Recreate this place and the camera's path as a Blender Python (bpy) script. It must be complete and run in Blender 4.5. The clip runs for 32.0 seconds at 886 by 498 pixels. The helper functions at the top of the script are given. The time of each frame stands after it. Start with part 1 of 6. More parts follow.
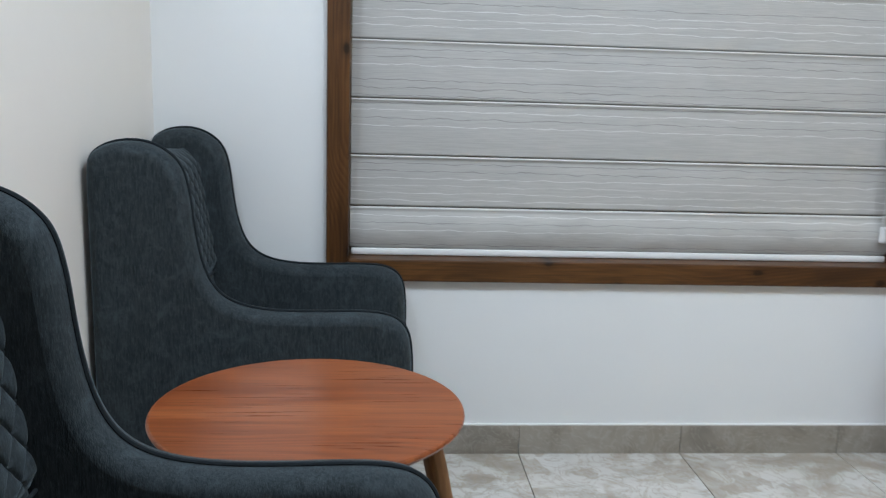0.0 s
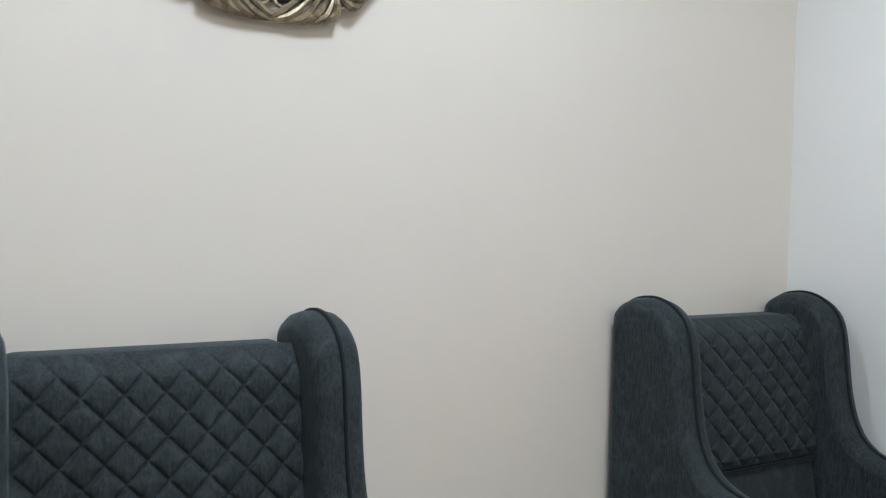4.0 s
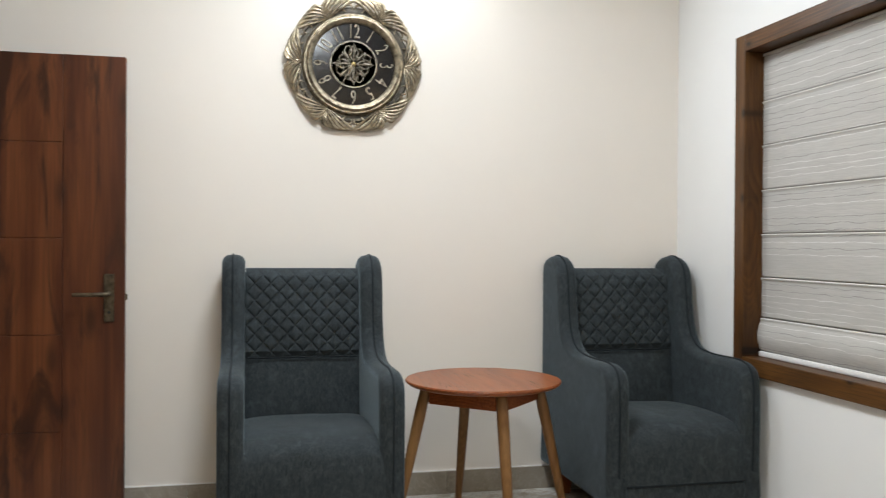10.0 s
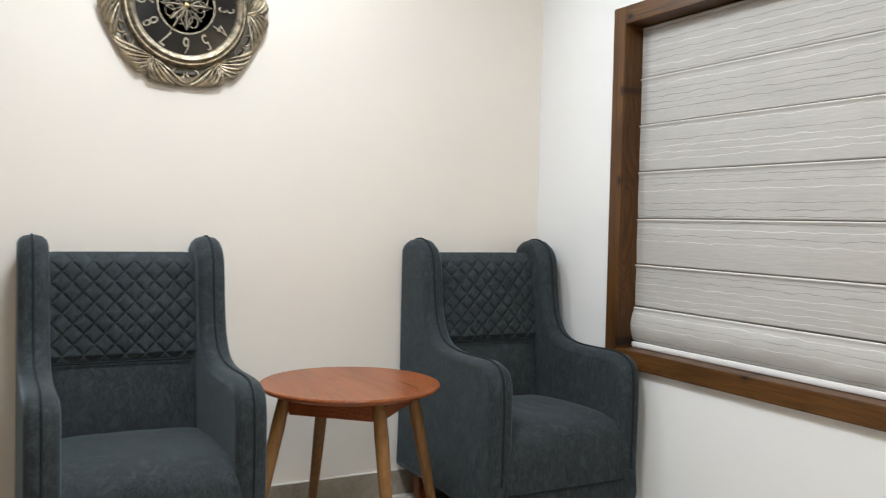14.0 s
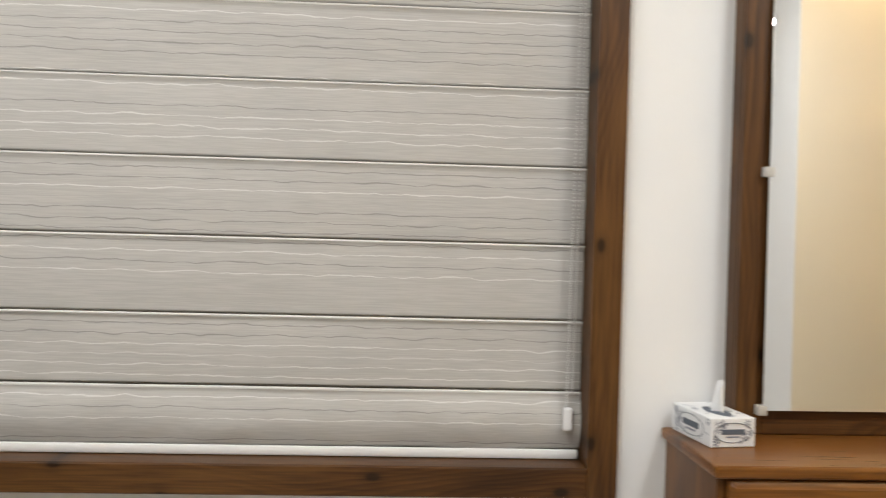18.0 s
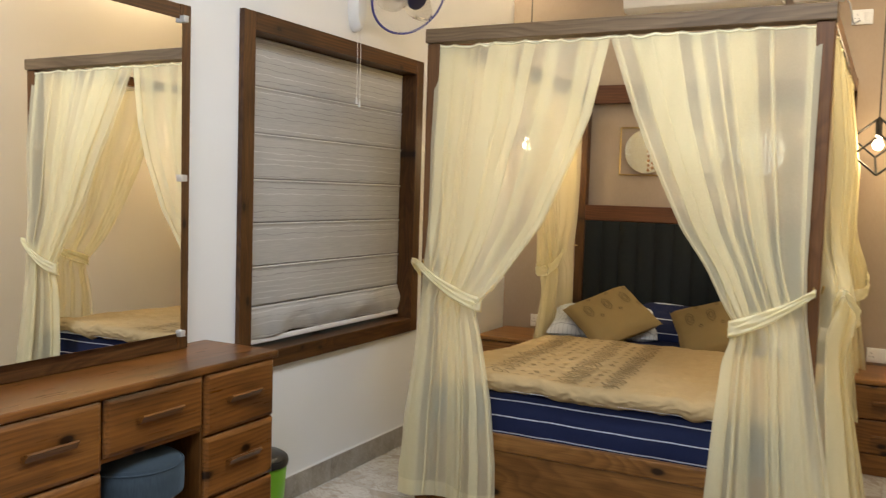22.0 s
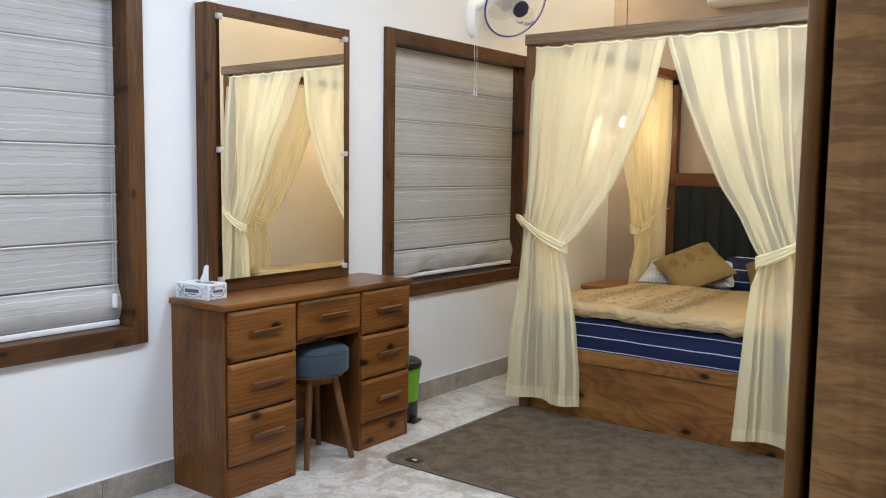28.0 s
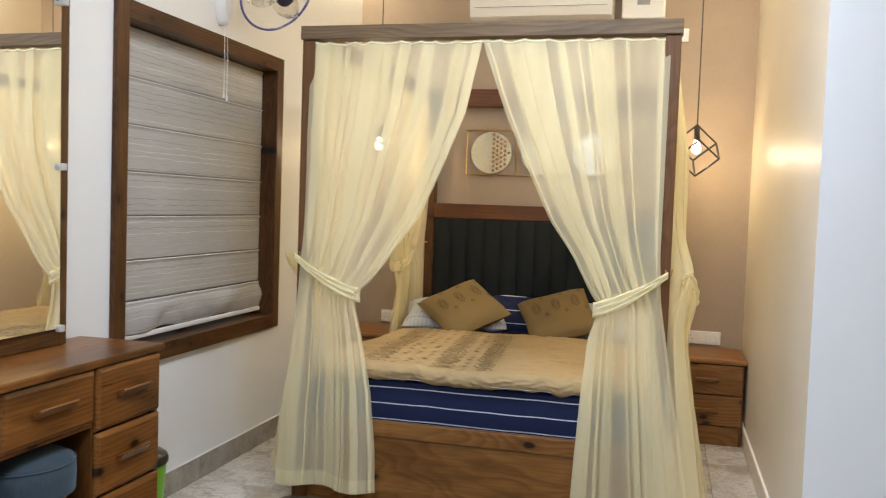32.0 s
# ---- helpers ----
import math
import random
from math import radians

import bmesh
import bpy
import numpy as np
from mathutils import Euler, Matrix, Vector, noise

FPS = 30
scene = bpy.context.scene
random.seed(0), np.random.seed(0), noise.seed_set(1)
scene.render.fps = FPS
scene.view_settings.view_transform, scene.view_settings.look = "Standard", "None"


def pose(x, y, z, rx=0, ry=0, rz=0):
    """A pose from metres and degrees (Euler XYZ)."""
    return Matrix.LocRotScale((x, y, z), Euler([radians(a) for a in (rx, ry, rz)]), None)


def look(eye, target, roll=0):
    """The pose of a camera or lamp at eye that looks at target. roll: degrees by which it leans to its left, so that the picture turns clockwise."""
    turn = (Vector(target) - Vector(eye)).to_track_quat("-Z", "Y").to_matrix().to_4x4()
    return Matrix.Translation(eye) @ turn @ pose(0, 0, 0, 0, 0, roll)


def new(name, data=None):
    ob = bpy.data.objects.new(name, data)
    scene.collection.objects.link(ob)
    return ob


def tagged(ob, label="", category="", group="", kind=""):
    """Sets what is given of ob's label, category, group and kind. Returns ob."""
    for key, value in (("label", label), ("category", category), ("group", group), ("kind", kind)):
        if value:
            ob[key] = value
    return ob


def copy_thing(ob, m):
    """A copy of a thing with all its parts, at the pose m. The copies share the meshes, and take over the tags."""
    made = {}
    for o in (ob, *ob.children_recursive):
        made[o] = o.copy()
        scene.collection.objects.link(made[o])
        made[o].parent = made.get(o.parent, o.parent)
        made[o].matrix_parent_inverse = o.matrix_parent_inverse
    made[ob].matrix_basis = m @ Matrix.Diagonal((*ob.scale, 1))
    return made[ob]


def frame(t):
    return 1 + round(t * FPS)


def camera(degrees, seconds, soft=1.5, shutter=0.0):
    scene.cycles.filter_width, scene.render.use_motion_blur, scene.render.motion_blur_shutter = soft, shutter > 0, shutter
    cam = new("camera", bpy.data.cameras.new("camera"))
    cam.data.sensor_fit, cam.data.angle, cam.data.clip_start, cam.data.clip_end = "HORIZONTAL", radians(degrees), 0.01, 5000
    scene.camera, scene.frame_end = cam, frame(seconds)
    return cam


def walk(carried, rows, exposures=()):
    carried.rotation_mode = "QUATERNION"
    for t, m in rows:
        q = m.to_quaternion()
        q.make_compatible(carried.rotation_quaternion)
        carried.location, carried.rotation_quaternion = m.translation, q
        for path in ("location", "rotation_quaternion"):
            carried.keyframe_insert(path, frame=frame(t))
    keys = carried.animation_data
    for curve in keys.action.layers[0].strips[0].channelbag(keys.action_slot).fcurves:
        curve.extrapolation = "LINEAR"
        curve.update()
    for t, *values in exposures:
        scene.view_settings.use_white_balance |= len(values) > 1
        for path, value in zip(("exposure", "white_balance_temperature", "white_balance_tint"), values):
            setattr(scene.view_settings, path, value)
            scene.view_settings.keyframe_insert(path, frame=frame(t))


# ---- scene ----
cam = camera(54.8, 32.0, soft=1.1, shutter=0.35)
PATH = [
    (0, (0.734, -2.887, 1.311), (0.889, -0.929, 0.931), 1.8),
    (0.5, (0.807, -2.789, 1.328), (0.746, -0.821, 0.975), 2.4),
    (1, (0.877, -2.676, 1.346), (0.525, -0.739, 0.993), -0.3),
    (1.5, (0.992, -2.578, 1.334), (0.365, -0.712, 0.984), -0.1),
    (2, (1.084, -2.463, 1.323), (0.282, -0.657, 1.009), 0.4),
    (2.5, (1.106, -2.324, 1.319), (0.127, -0.598, 1.063), 1.9),
    (3, (1.248, -2.239, 1.326), (-0.037, -0.713, 1.18), 1.6),
    (3.5, (1.495, -2.204, 1.338), (-0.083, -0.979, 1.245), 0.9),
    (4, (1.694, -2.271, 1.326), (-0.015, -1.233, 1.265), 1.3),
    (4.5, (1.899, -2.277, 1.325), (0.129, -1.354, 1.204), 0.8),
    (6.5, (2.927, -2.242, 1.294), (0.987, -1.757, 1.225), 0.5),
    (7, (3.111, -2.177, 1.252), (1.143, -1.823, 1.218), 1.2),
    (7.5, (3.306, -2.17, 1.227), (1.324, -1.91, 1.208), 2.0),
    (8, (3.52, -2.196, 1.216), (1.531, -1.993, 1.176), 1.8),
    (8.5, (3.688, -2.197, 1.209), (1.701, -1.979, 1.17), 1.2),
    (9, (3.827, -2.146, 1.204), (1.845, -1.878, 1.184), 1.2),
    (9.5, (3.949, -2.124, 1.201), (1.974, -1.809, 1.178), 0.9),
    (10, (4.01, -2.155, 1.196), (2.06, -1.707, 1.187), 0.4),
    (10.5, (4.085, -2.208, 1.197), (2.178, -1.605, 1.173), 0.1),
    (11, (4.198, -2.234, 1.197), (2.296, -1.618, 1.161), 0.0),
    (11.5, (4.237, -2.215, 1.201), (2.327, -1.622, 1.16), -0.0),
    (12, (4.223, -2.218, 1.208), (2.305, -1.653, 1.166), 0.6),
    (12.5, (3.995, -2.258, 1.207), (2.084, -1.673, 1.118), 1.5),
    (13, (3.829, -2.264, 1.217), (1.933, -1.632, 1.14), 1.9),
    (13.5, (3.65, -2.31, 1.22), (1.807, -1.535, 1.152), 1.6),
    (15.5, (2.754, -2.367, 1.287), (1.375, -0.92, 1.208), 1.3),
    (16, (2.541, -2.377, 1.292), (1.366, -0.761, 1.208), 1.2),
    (16.5, (2.379, -2.339, 1.297), (1.394, -0.6, 1.223), 0.4),
    (17, (2.244, -2.245, 1.297), (1.577, -0.36, 1.231), 1.4),
    (17.5, (2.155, -2.141, 1.289), (1.882, -0.16, 1.253), 1.4),
    (18.2, (2.119, -2.042, 1.265), (2.374, -0.058, 1.239), 1.6),
    (19, (2.036, -1.926, 1.357), (2.888, -0.117, 1.312), 1.4),
    (19.5, (1.965, -1.926, 1.388), (3.134, -0.305, 1.336), 1.7),
    (20, (1.888, -1.995, 1.386), (3.393, -0.681, 1.294), 1.6),
    (20.5, (1.818, -2.107, 1.373), (3.461, -0.973, 1.242), 1.1),
    (21, (1.691, -2.218, 1.384), (3.352, -1.11, 1.265), 1.1),
    (21.5, (1.585, -2.312, 1.404), (3.272, -1.242, 1.3), 0.6),
    (22, (1.469, -2.358, 1.423), (3.238, -1.435, 1.289), 1.8),
    (22.5, (1.382, -2.422, 1.413), (3.179, -1.56, 1.248), 1.2),
    (23, (1.293, -2.536, 1.427), (3.028, -1.557, 1.259), 1.9),
    (23.5, (1.194, -2.643, 1.431), (2.892, -1.597, 1.28), 1.6),
    (24, (1.066, -2.707, 1.439), (2.768, -1.665, 1.306), 1.1),
    (24.5, (0.946, -2.757, 1.441), (2.663, -1.743, 1.284), 0.9),
    (26.5, (0.702, -3.006, 1.382), (2.358, -1.899, 1.199), -0.2),
    (27, (0.648, -3.062, 1.384), (2.276, -1.916, 1.182), 0.3),
    (27.5, (0.609, -3.102, 1.38), (2.214, -1.927, 1.181), 0.5),
    (28, (0.619, -3.091, 1.372), (2.209, -1.893, 1.186), 0.8),
    (28.5, (0.65, -3.04, 1.377), (2.242, -1.841, 1.208), 1.1),
    (29, (0.707, -2.949, 1.371), (2.305, -1.755, 1.223), 1.4),
    (29.5, (0.74, -2.803, 1.353), (2.416, -1.72, 1.213), 1.6),
    (30, (0.79, -2.624, 1.355), (2.573, -1.726, 1.231), 0.6),
    (30.5, (0.867, -2.502, 1.336), (2.705, -1.725, 1.201), 1.1),
    (31, (1.009, -2.402, 1.341), (2.865, -1.666, 1.223), 1.9),
    (31.5, (1.124, -2.297, 1.341), (3.014, -1.651, 1.237), 2.3),
    (32, (1.229, -2.129, 1.356), (3.162, -1.624, 1.253), 2.0),
]
EXPOSURE = [
    (0.0, -0.15, 6050, 10),
    (1.0, -0.05, 6150, 10),
    (2.0, 0.17, 6450, 10),
    (3.0, 0.06, 6350, 10),
    (4.0, -0.27, 6450, 11),
    (7.0, -0.01, 6720, 13),
    (8.0, -0.08, 6840, 13),
    (9.0, 0.03, 6920, 13),
    (12.0, -0.10, 6980, 13),
    (13.0, 0.10, 6880, 13),
    (16.0, 0.07, 6980, 13),
    (17.0, 0.03, 6960, 13),
    (18.0, 0.0, 7450, 15),
    (19.0, -0.1, 8350, 15),
    (20.0, -0.1, 8150, 15),
    (21.0, 0.10, 6700, 15),
    (22.0, -0.12, 6560, 15),
    (23.0, 0.0, 6330, 15),
    (24.0, -0.08, 6280, 15),
    (28.0, 0.08, 6000, 15),
    (30.0, -0.1, 6480, 15),
    (31.0, -0.02, 6430, 15),
    (32.0, 0.04, 6200, 15),
]
walk(cam, [(t, look(eye, target, roll)) for t, eye, target, roll in PATH], EXPOSURE)

# ---- world and lamps ----
world = bpy.data.worlds.new("night_sky")
scene.world = world
world.use_nodes = True
wn = world.node_tree.nodes
sky = wn.new("ShaderNodeTexSky")
sky.sky_type, sky.sun_disc, sky.sun_elevation, sky.sun_rotation = "NISHITA", False, radians(3), radians(200)
world.node_tree.links.new(sky.outputs[0], wn["Background"].inputs[0])
wn["Background"].inputs[1].default_value = 0.05

COOL, WARM, BULB = (0.78, 0.90, 1.0), (1.0, 0.86, 0.58), (1.0, 0.79, 0.46)


def area_lamp(name, m, sx, sy, power, colour):
    d = bpy.data.lights.new(name, "AREA")
    d.shape, d.size, d.size_y, d.energy, d.color = "RECTANGLE", sx, sy, power, colour
    ob = new(name, d)
    ob.matrix_world = m
    return ob


def point_lamp(name, at, power, colour, radius):
    d = bpy.data.lights.new(name, "POINT")
    d.energy, d.color, d.shadow_soft_size = power, colour, radius
    ob = new(name, d)
    ob.location = at
    return ob


TUBE_Y, TUBE_Z = -1.56, 2.62
area_lamp("tube_lamp", look((0.075, TUBE_Y, TUBE_Z), (1.0, TUBE_Y, TUBE_Z - 0.42)), 1.15, 0.03, 23, COOL)
# unseen ceiling panels, added as fill light for the seats and desk
FILL_PANELS = ((1.45, -1.70), (3.55, -1.75))
for (px, py), power in zip(FILL_PANELS, (43, 37)):
    area_lamp("fill_panel_lamp", look((px, py, 2.975), (px, py, 0)), 0.56, 0.56, power, COOL)
# warm strips under the ceiling edge of the bed end: south wall, head wall, window wall
area_lamp("strip_lamp", look((5.45, -2.59, 2.94), (5.45, -2.1, 0)), 2.0, 0.03, 23, WARM)
area_lamp("strip_lamp", look((5.65, -0.04, 2.94), (5.65, -0.15, 0)), 2.5, 0.03, 11, WARM)
area_lamp("strip_lamp", look((6.90, -1.32, 2.94), (6.75, -1.32, 0)) @ pose(0, 0, 0, 0, 0, 90), 2.4, 0.03, 3, WARM)
PENDANTS = ((6.60, -2.275, 1.735), (6.60, -0.265, 1.725))
for p in PENDANTS:
    point_lamp("pendant_bulb_lamp", (p[0], p[1], p[2] - 0.01), 12.5, BULB, 0.03)

# ---- materials ----
class Mat:
    """A node material with short calls to add nodes."""

    def __init__(self, name, colour=(0.8, 0.8, 0.8), rough=0.5, metal=0.0, spec=0.5):
        self.m = bpy.data.materials.new(name)
        self.m.use_nodes = True
        self.t = self.m.node_tree
        self.b = self.t.nodes["Principled BSDF"]
        self.put("Base Color", (*colour, 1)).put("Roughness", rough).put("Metallic", metal).put("Specular IOR Level", spec)

    def put(self, name, value):
        if hasattr(value, "is_linked"):
            self.t.links.new(value, self.b.inputs[name])
        else:
            self.b.inputs[name].default_value = value
        return self

    def knots(self, vec, across, scale):
        """Distance to scattered points on the plane of the axis across and the upright or other axis."""
        xyz = self.add("SeparateXYZ", {0: vec}).outputs
        flat = self.add("CombineXYZ", {0: xyz[across[0]], 1: xyz[across[1]]}).outputs[0]
        n = self.add("TexVoronoi", {"Vector": flat, "Scale": scale, "Randomness": 1.0})
        n.voronoi_dimensions = "2D"
        return n.outputs[0]

    def add(self, kind, ins=None, operation="", noise_dimensions=""):
        n = self.t.nodes.new("ShaderNode" + kind)
        if operation:
            n.operation = operation
        if noise_dimensions:
            n.noise_dimensions = noise_dimensions
        for k, v in (ins or {}).items():
            if hasattr(v, "is_linked"):
                self.t.links.new(v, n.inputs[k])
            else:
                n.inputs[k].default_value = v
        return n

    def coords(self, scale=(1, 1, 1), shift=0.0, turn=(0, 0, 0)):
        c = self.add("TexCoord").outputs["Object"]
        if shift:
            r = self.add("ObjectInfo").outputs["Random"]
            r = self.add("Math", {0: r, 1: shift}, operation="MULTIPLY").outputs[0]
            c = self.add("VectorMath", {0: c, 1: r}, operation="ADD").outputs[0]
        return self.add("Mapping", {"Vector": c, "Scale": scale, "Rotation": turn}).outputs[0]

    def place(self, scale=(1, 1, 1)):
        return self.add("Mapping", {"Vector": self.add("NewGeometry").outputs["Position"], "Scale": scale}).outputs[0]

    def noise(self, vec, scale, detail=4.0, rough=0.55, distort=0.0):
        return self.add("TexNoise", {"Vector": vec, "Scale": scale, "Detail": detail, "Roughness": rough, "Distortion": distort}).outputs[0]

    def ramp(self, fac, stops):
        n = self.add("ValToRGB", {0: fac})
        e = n.color_ramp.elements
        while len(e) < len(stops):
            e.new(0.5)
        for el, (p, c) in zip(e, stops):
            el.position, el.color = p, (*c, 1) if len(c) == 3 else c
        return n.outputs[0]

    def mix(self, fac, a, b, blend="MIX"):
        n = self.t.nodes.new("ShaderNodeMix")
        n.data_type, n.blend_type = "RGBA", blend
        for k, v in ((0, fac), (6, a), (7, b)):
            if hasattr(v, "is_linked"):
                self.t.links.new(v, n.inputs[k])
            else:
                n.inputs[k].default_value = v if k == 0 or len(v) == 4 else (*v, 1)
        return n.outputs[2]

    def math(self, op, a, b=0.0):
        return self.add("Math", {0: a, 1: b}, operation=op).outputs[0]

    def bump(self, height, strength=0.2, depth=0.01):
        return self.put("Normal", self.add("Bump", {"Strength": strength, "Distance": depth, "Height": height}).outputs[0])


def wood(name, dark, mid, light, grain=(0, 0, 1), rough=0.4, knots=0.5, ring=60.0, streak=0.35, rand=7.0, patch=0.4, face=(1, 0, 1), kscale=3.4, contrast=0.30):
    """Sawn timber: growth rings round a wandering pith, fibre streaks, dark heartwood and a few knots; grain marks the long axis."""
    w = Mat(name, mid, rough, 0, 0.32)
    lng = [i for i in range(3) if grain[i]][0]
    a, b = [i for i in range(3) if i != lng]
    long = [0.10 if g else 1.0 for g in grain]
    xyz = w.add("SeparateXYZ", {0: w.add("TexCoord").outputs["Object"]}).outputs
    rnd = w.add("ObjectInfo").outputs["Random"]
    drift = w.noise(w.coords([0.30 if g else 1.0 for g in grain], rand), 3.4, 2.0, 0.5)
    sway = w.noise(w.coords([0.55 if g else 1.0 for g in grain], rand), 9.0, 2.0, 0.5)
    pith = w.math("ADD", w.math("MULTIPLY", w.math("FRACT", w.math("MULTIPLY", rnd, 7.3)), 0.6), w.math("MULTIPLY", drift, 0.40))
    u = w.math("ADD", xyz[a], w.math("SUBTRACT", pith, 0.48))
    v = w.math("ADD", xyz[b], w.math("MULTIPLY", w.math("FRACT", w.math("MULTIPLY", rnd, 13.7)), 0.12))
    r = w.math("SQRT", w.math("ADD", w.math("MULTIPLY", u, u), w.math("MULTIPLY", v, v)))
    rings = w.math("FRACT", w.math("ADD", w.math("MULTIPLY", r, ring), w.math("MULTIPLY", sway, 0.8)))
    late = [(1 - contrast) * m + contrast * d for m, d in zip(mid, dark)]
    soft = [0.6 * m + 0.4 * p for m, p in zip(mid, light)]
    base = w.ramp(rings, [(0.0, mid), (0.15, soft), (0.55, mid), (0.88, late), (1.0, mid)])
    tone = w.noise(w.coords([0.12 if g else 1.0 for g in grain], rand), 7.0, 3.0, 0.6, 0.5)
    base = w.mix(w.math("MULTIPLY", w.ramp(tone, [(0.48, (0, 0, 0)), (0.68, (1, 1, 1))]), 0.8), base, light)
    fine = w.noise(w.coords([k * (0.30 if k < 1 else 1) for k in long], rand), 150.0, 3.0)
    base = w.mix(w.math("MULTIPLY", w.ramp(fine, [(0.35, (1, 1, 1)), (0.58, (0, 0, 0))]), streak), base, dark)
    broad = w.noise(w.coords([0.30 if g else 1.0 for g in grain], rand), 4.5, 3.0, 0.55, 0.8)
    base = w.mix(w.math("MULTIPLY", w.ramp(broad, [(0.52, (0, 0, 0)), (0.68, (1, 1, 1))]), patch), base, dark)
    if knots:
        kv = w.coords([(0.55 if g else 1.0) * k for g, k in zip(grain, face)], rand)
        kn = w.knots(kv, [i for i in range(3) if face[i]], kscale)
        kn = w.math("ADD", kn, w.math("MULTIPLY", sway, 0.05))
        base = w.mix(w.math("MULTIPLY", w.ramp(kn, [(0.065, (1, 1, 1)), (0.085, (0.6, 0.6, 0.6)), (0.105, (0.25, 0.25, 0.25)), (0.19, (0, 0, 0))]), knots), base, [c * 0.22 for c in dark])
    w.put("Base Color", base).put("Roughness", w.math("ADD", w.math("MULTIPLY", fine, 0.16), rough - 0.08))
    w.bump(w.math("ADD", w.math("MULTIPLY", fine, 0.5), w.math("MULTIPLY", rings, 0.25)), 0.16, 0.0016)
    return w.m


def door_wood(name):
    """Red-brown veneer with broad dark upright bands and elongated knots."""
    w = Mat(name, (0.13, 0.03, 0.01), 0.36)
    band = w.noise(w.place((1, 1, 0.06)), 11.0, 3.0, 0.6, 0.4)
    fine = w.noise(w.place((1, 1, 0.03)), 90.0, 3.0)
    base = w.ramp(band, [(0.33, (0.070, 0.018, 0.007)), (0.45, (0.105, 0.029, 0.0105)), (0.56, (0.138, 0.041, 0.014)), (0.70, (0.185, 0.060, 0.021))])
    smoky = w.noise(w.place((1, 1, 0.17)), 7.0, 9.0, 0.70, 1.1)
    base = w.mix(w.math("MULTIPLY", w.ramp(smoky, [(0.50, (0, 0, 0)), (0.62, (1, 1, 1))]), 0.80), base, (0.024, 0.0075, 0.0038))
    base = w.mix(w.math("MULTIPLY", w.ramp(fine, [(0.38, (1, 1, 1)), (0.58, (0, 0, 0))]), 0.25), base, (0.040, 0.012, 0.005))
    kn = w.knots(w.place((1, 1, 0.35)), (1, 2), 5.0)
    base = w.mix(w.math("MULTIPLY", w.ramp(kn, [(0.05, (1, 1, 1)), (0.16, (0, 0, 0))]), 0.55), base, (0.014, 0.005, 0.003))
    w.put("Base Color", base).put("Roughness", w.math("ADD", w.math("MULTIPLY", fine, 0.15), 0.30))
    w.bump(fine, 0.12, 0.002)
    return w.m


def figured(name):
    """Dark brown veneer: upright tone bands crossed by a fine level ripple."""
    w = Mat(name, (0.1, 0.06, 0.02), 0.5, 0, 0.3)
    band = w.noise(w.coords((1, 1, 0.04)), 13.0, 4.0, 0.6)
    ripple = w.noise(w.coords((0.25, 0.25, 1.6)), 55.0, 4.0, 0.7, 0.6)
    base = w.ramp(band, [(0.33, (0.190, 0.090, 0.030)), (0.5, (0.375, 0.195, 0.070)), (0.66, (0.470, 0.270, 0.108))])
    base = w.mix(w.math("MULTIPLY", w.ramp(ripple, [(0.42, (1, 1, 1)), (0.60, (0, 0, 0))]), 0.50), base, (0.065, 0.035, 0.012))
    w.put("Base Color", base)
    w.bump(ripple, 0.1, 0.002)
    return w.m


def paint(name, c, rough=0.6):
    p = Mat(name, c, rough, 0, 0.4)
    v = p.coords()
    n = p.noise(v, 1.1, 5.0, 0.6)
    p.put("Base Color", p.mix(p.ramp(n, [(0.3, (0, 0, 0)), (0.75, (1, 1, 1))]), c, [k * 0.955 for k in c]))
    f = p.noise(v, 260.0, 2.0)
    p.bump(p.math("ADD", p.math("MULTIPLY", f, 0.3), p.noise(v, 6.0, 3.0)), 0.08, 0.004)
    p.put("Roughness", p.math("ADD", p.math("MULTIPLY", n, 0.2), rough - 0.1))
    return p.m


def cloth(name, c, dark, rough=0.9, weave=900.0, sheen=0.25, strength=0.35, mottled=0.5, bloom=1.35, pile=0.4):
    p = Mat(name, c, rough, 0, 0.25)
    v = p.coords((1, 1, 0.35))
    fine = p.noise(v, weave, 2.0, 0.7)
    slub = p.noise(p.coords((1, 1, 0.12), 3.0), 230.0, 3.0)
    base = p.mix(p.math("MULTIPLY", p.ramp(slub, [(0.35, (0, 0, 0)), (0.68, (1, 1, 1))]), mottled), c, dark)
    base = p.mix(p.math("MULTIPLY", p.noise(p.coords((1, 1, 1), 3.0), 7.0, 3.0), 0.35), base, [k * bloom for k in c])
    if bloom > 1.5:
        pale = p.noise(p.coords((1, 1, 0.16), 3.0), 520.0, 2.0, 0.6)
        base = p.mix(p.math("MULTIPLY", p.ramp(pale, [(0.54, (0, 0, 0)), (0.66, (1, 1, 1))]), 0.40), base, [k * 2.3 for k in c])
        # brushed pile: paler smudges where the nap lies the other way
        nap = p.noise(p.coords((1, 1, 0.8), 3.0), 26.0, 6.0, 0.72, 0.6)
        base = p.mix(p.math("MULTIPLY", p.ramp(nap, [(0.50, (0, 0, 0)), (0.70, (1, 1, 1))]), 0.70), base, [k * 2.0 for k in c])
    p.put("Base Color", base).put("Sheen Weight", sheen).put("Sheen Roughness", pile).put("Sheen Tint", (*[min(1.0, k / max(c)) for k in c], 1))
    p.bump(p.math("ADD", p.math("MULTIPLY", fine, 0.7), p.math("MULTIPLY", slub, 0.5)), strength, 0.0015)
    return p.m


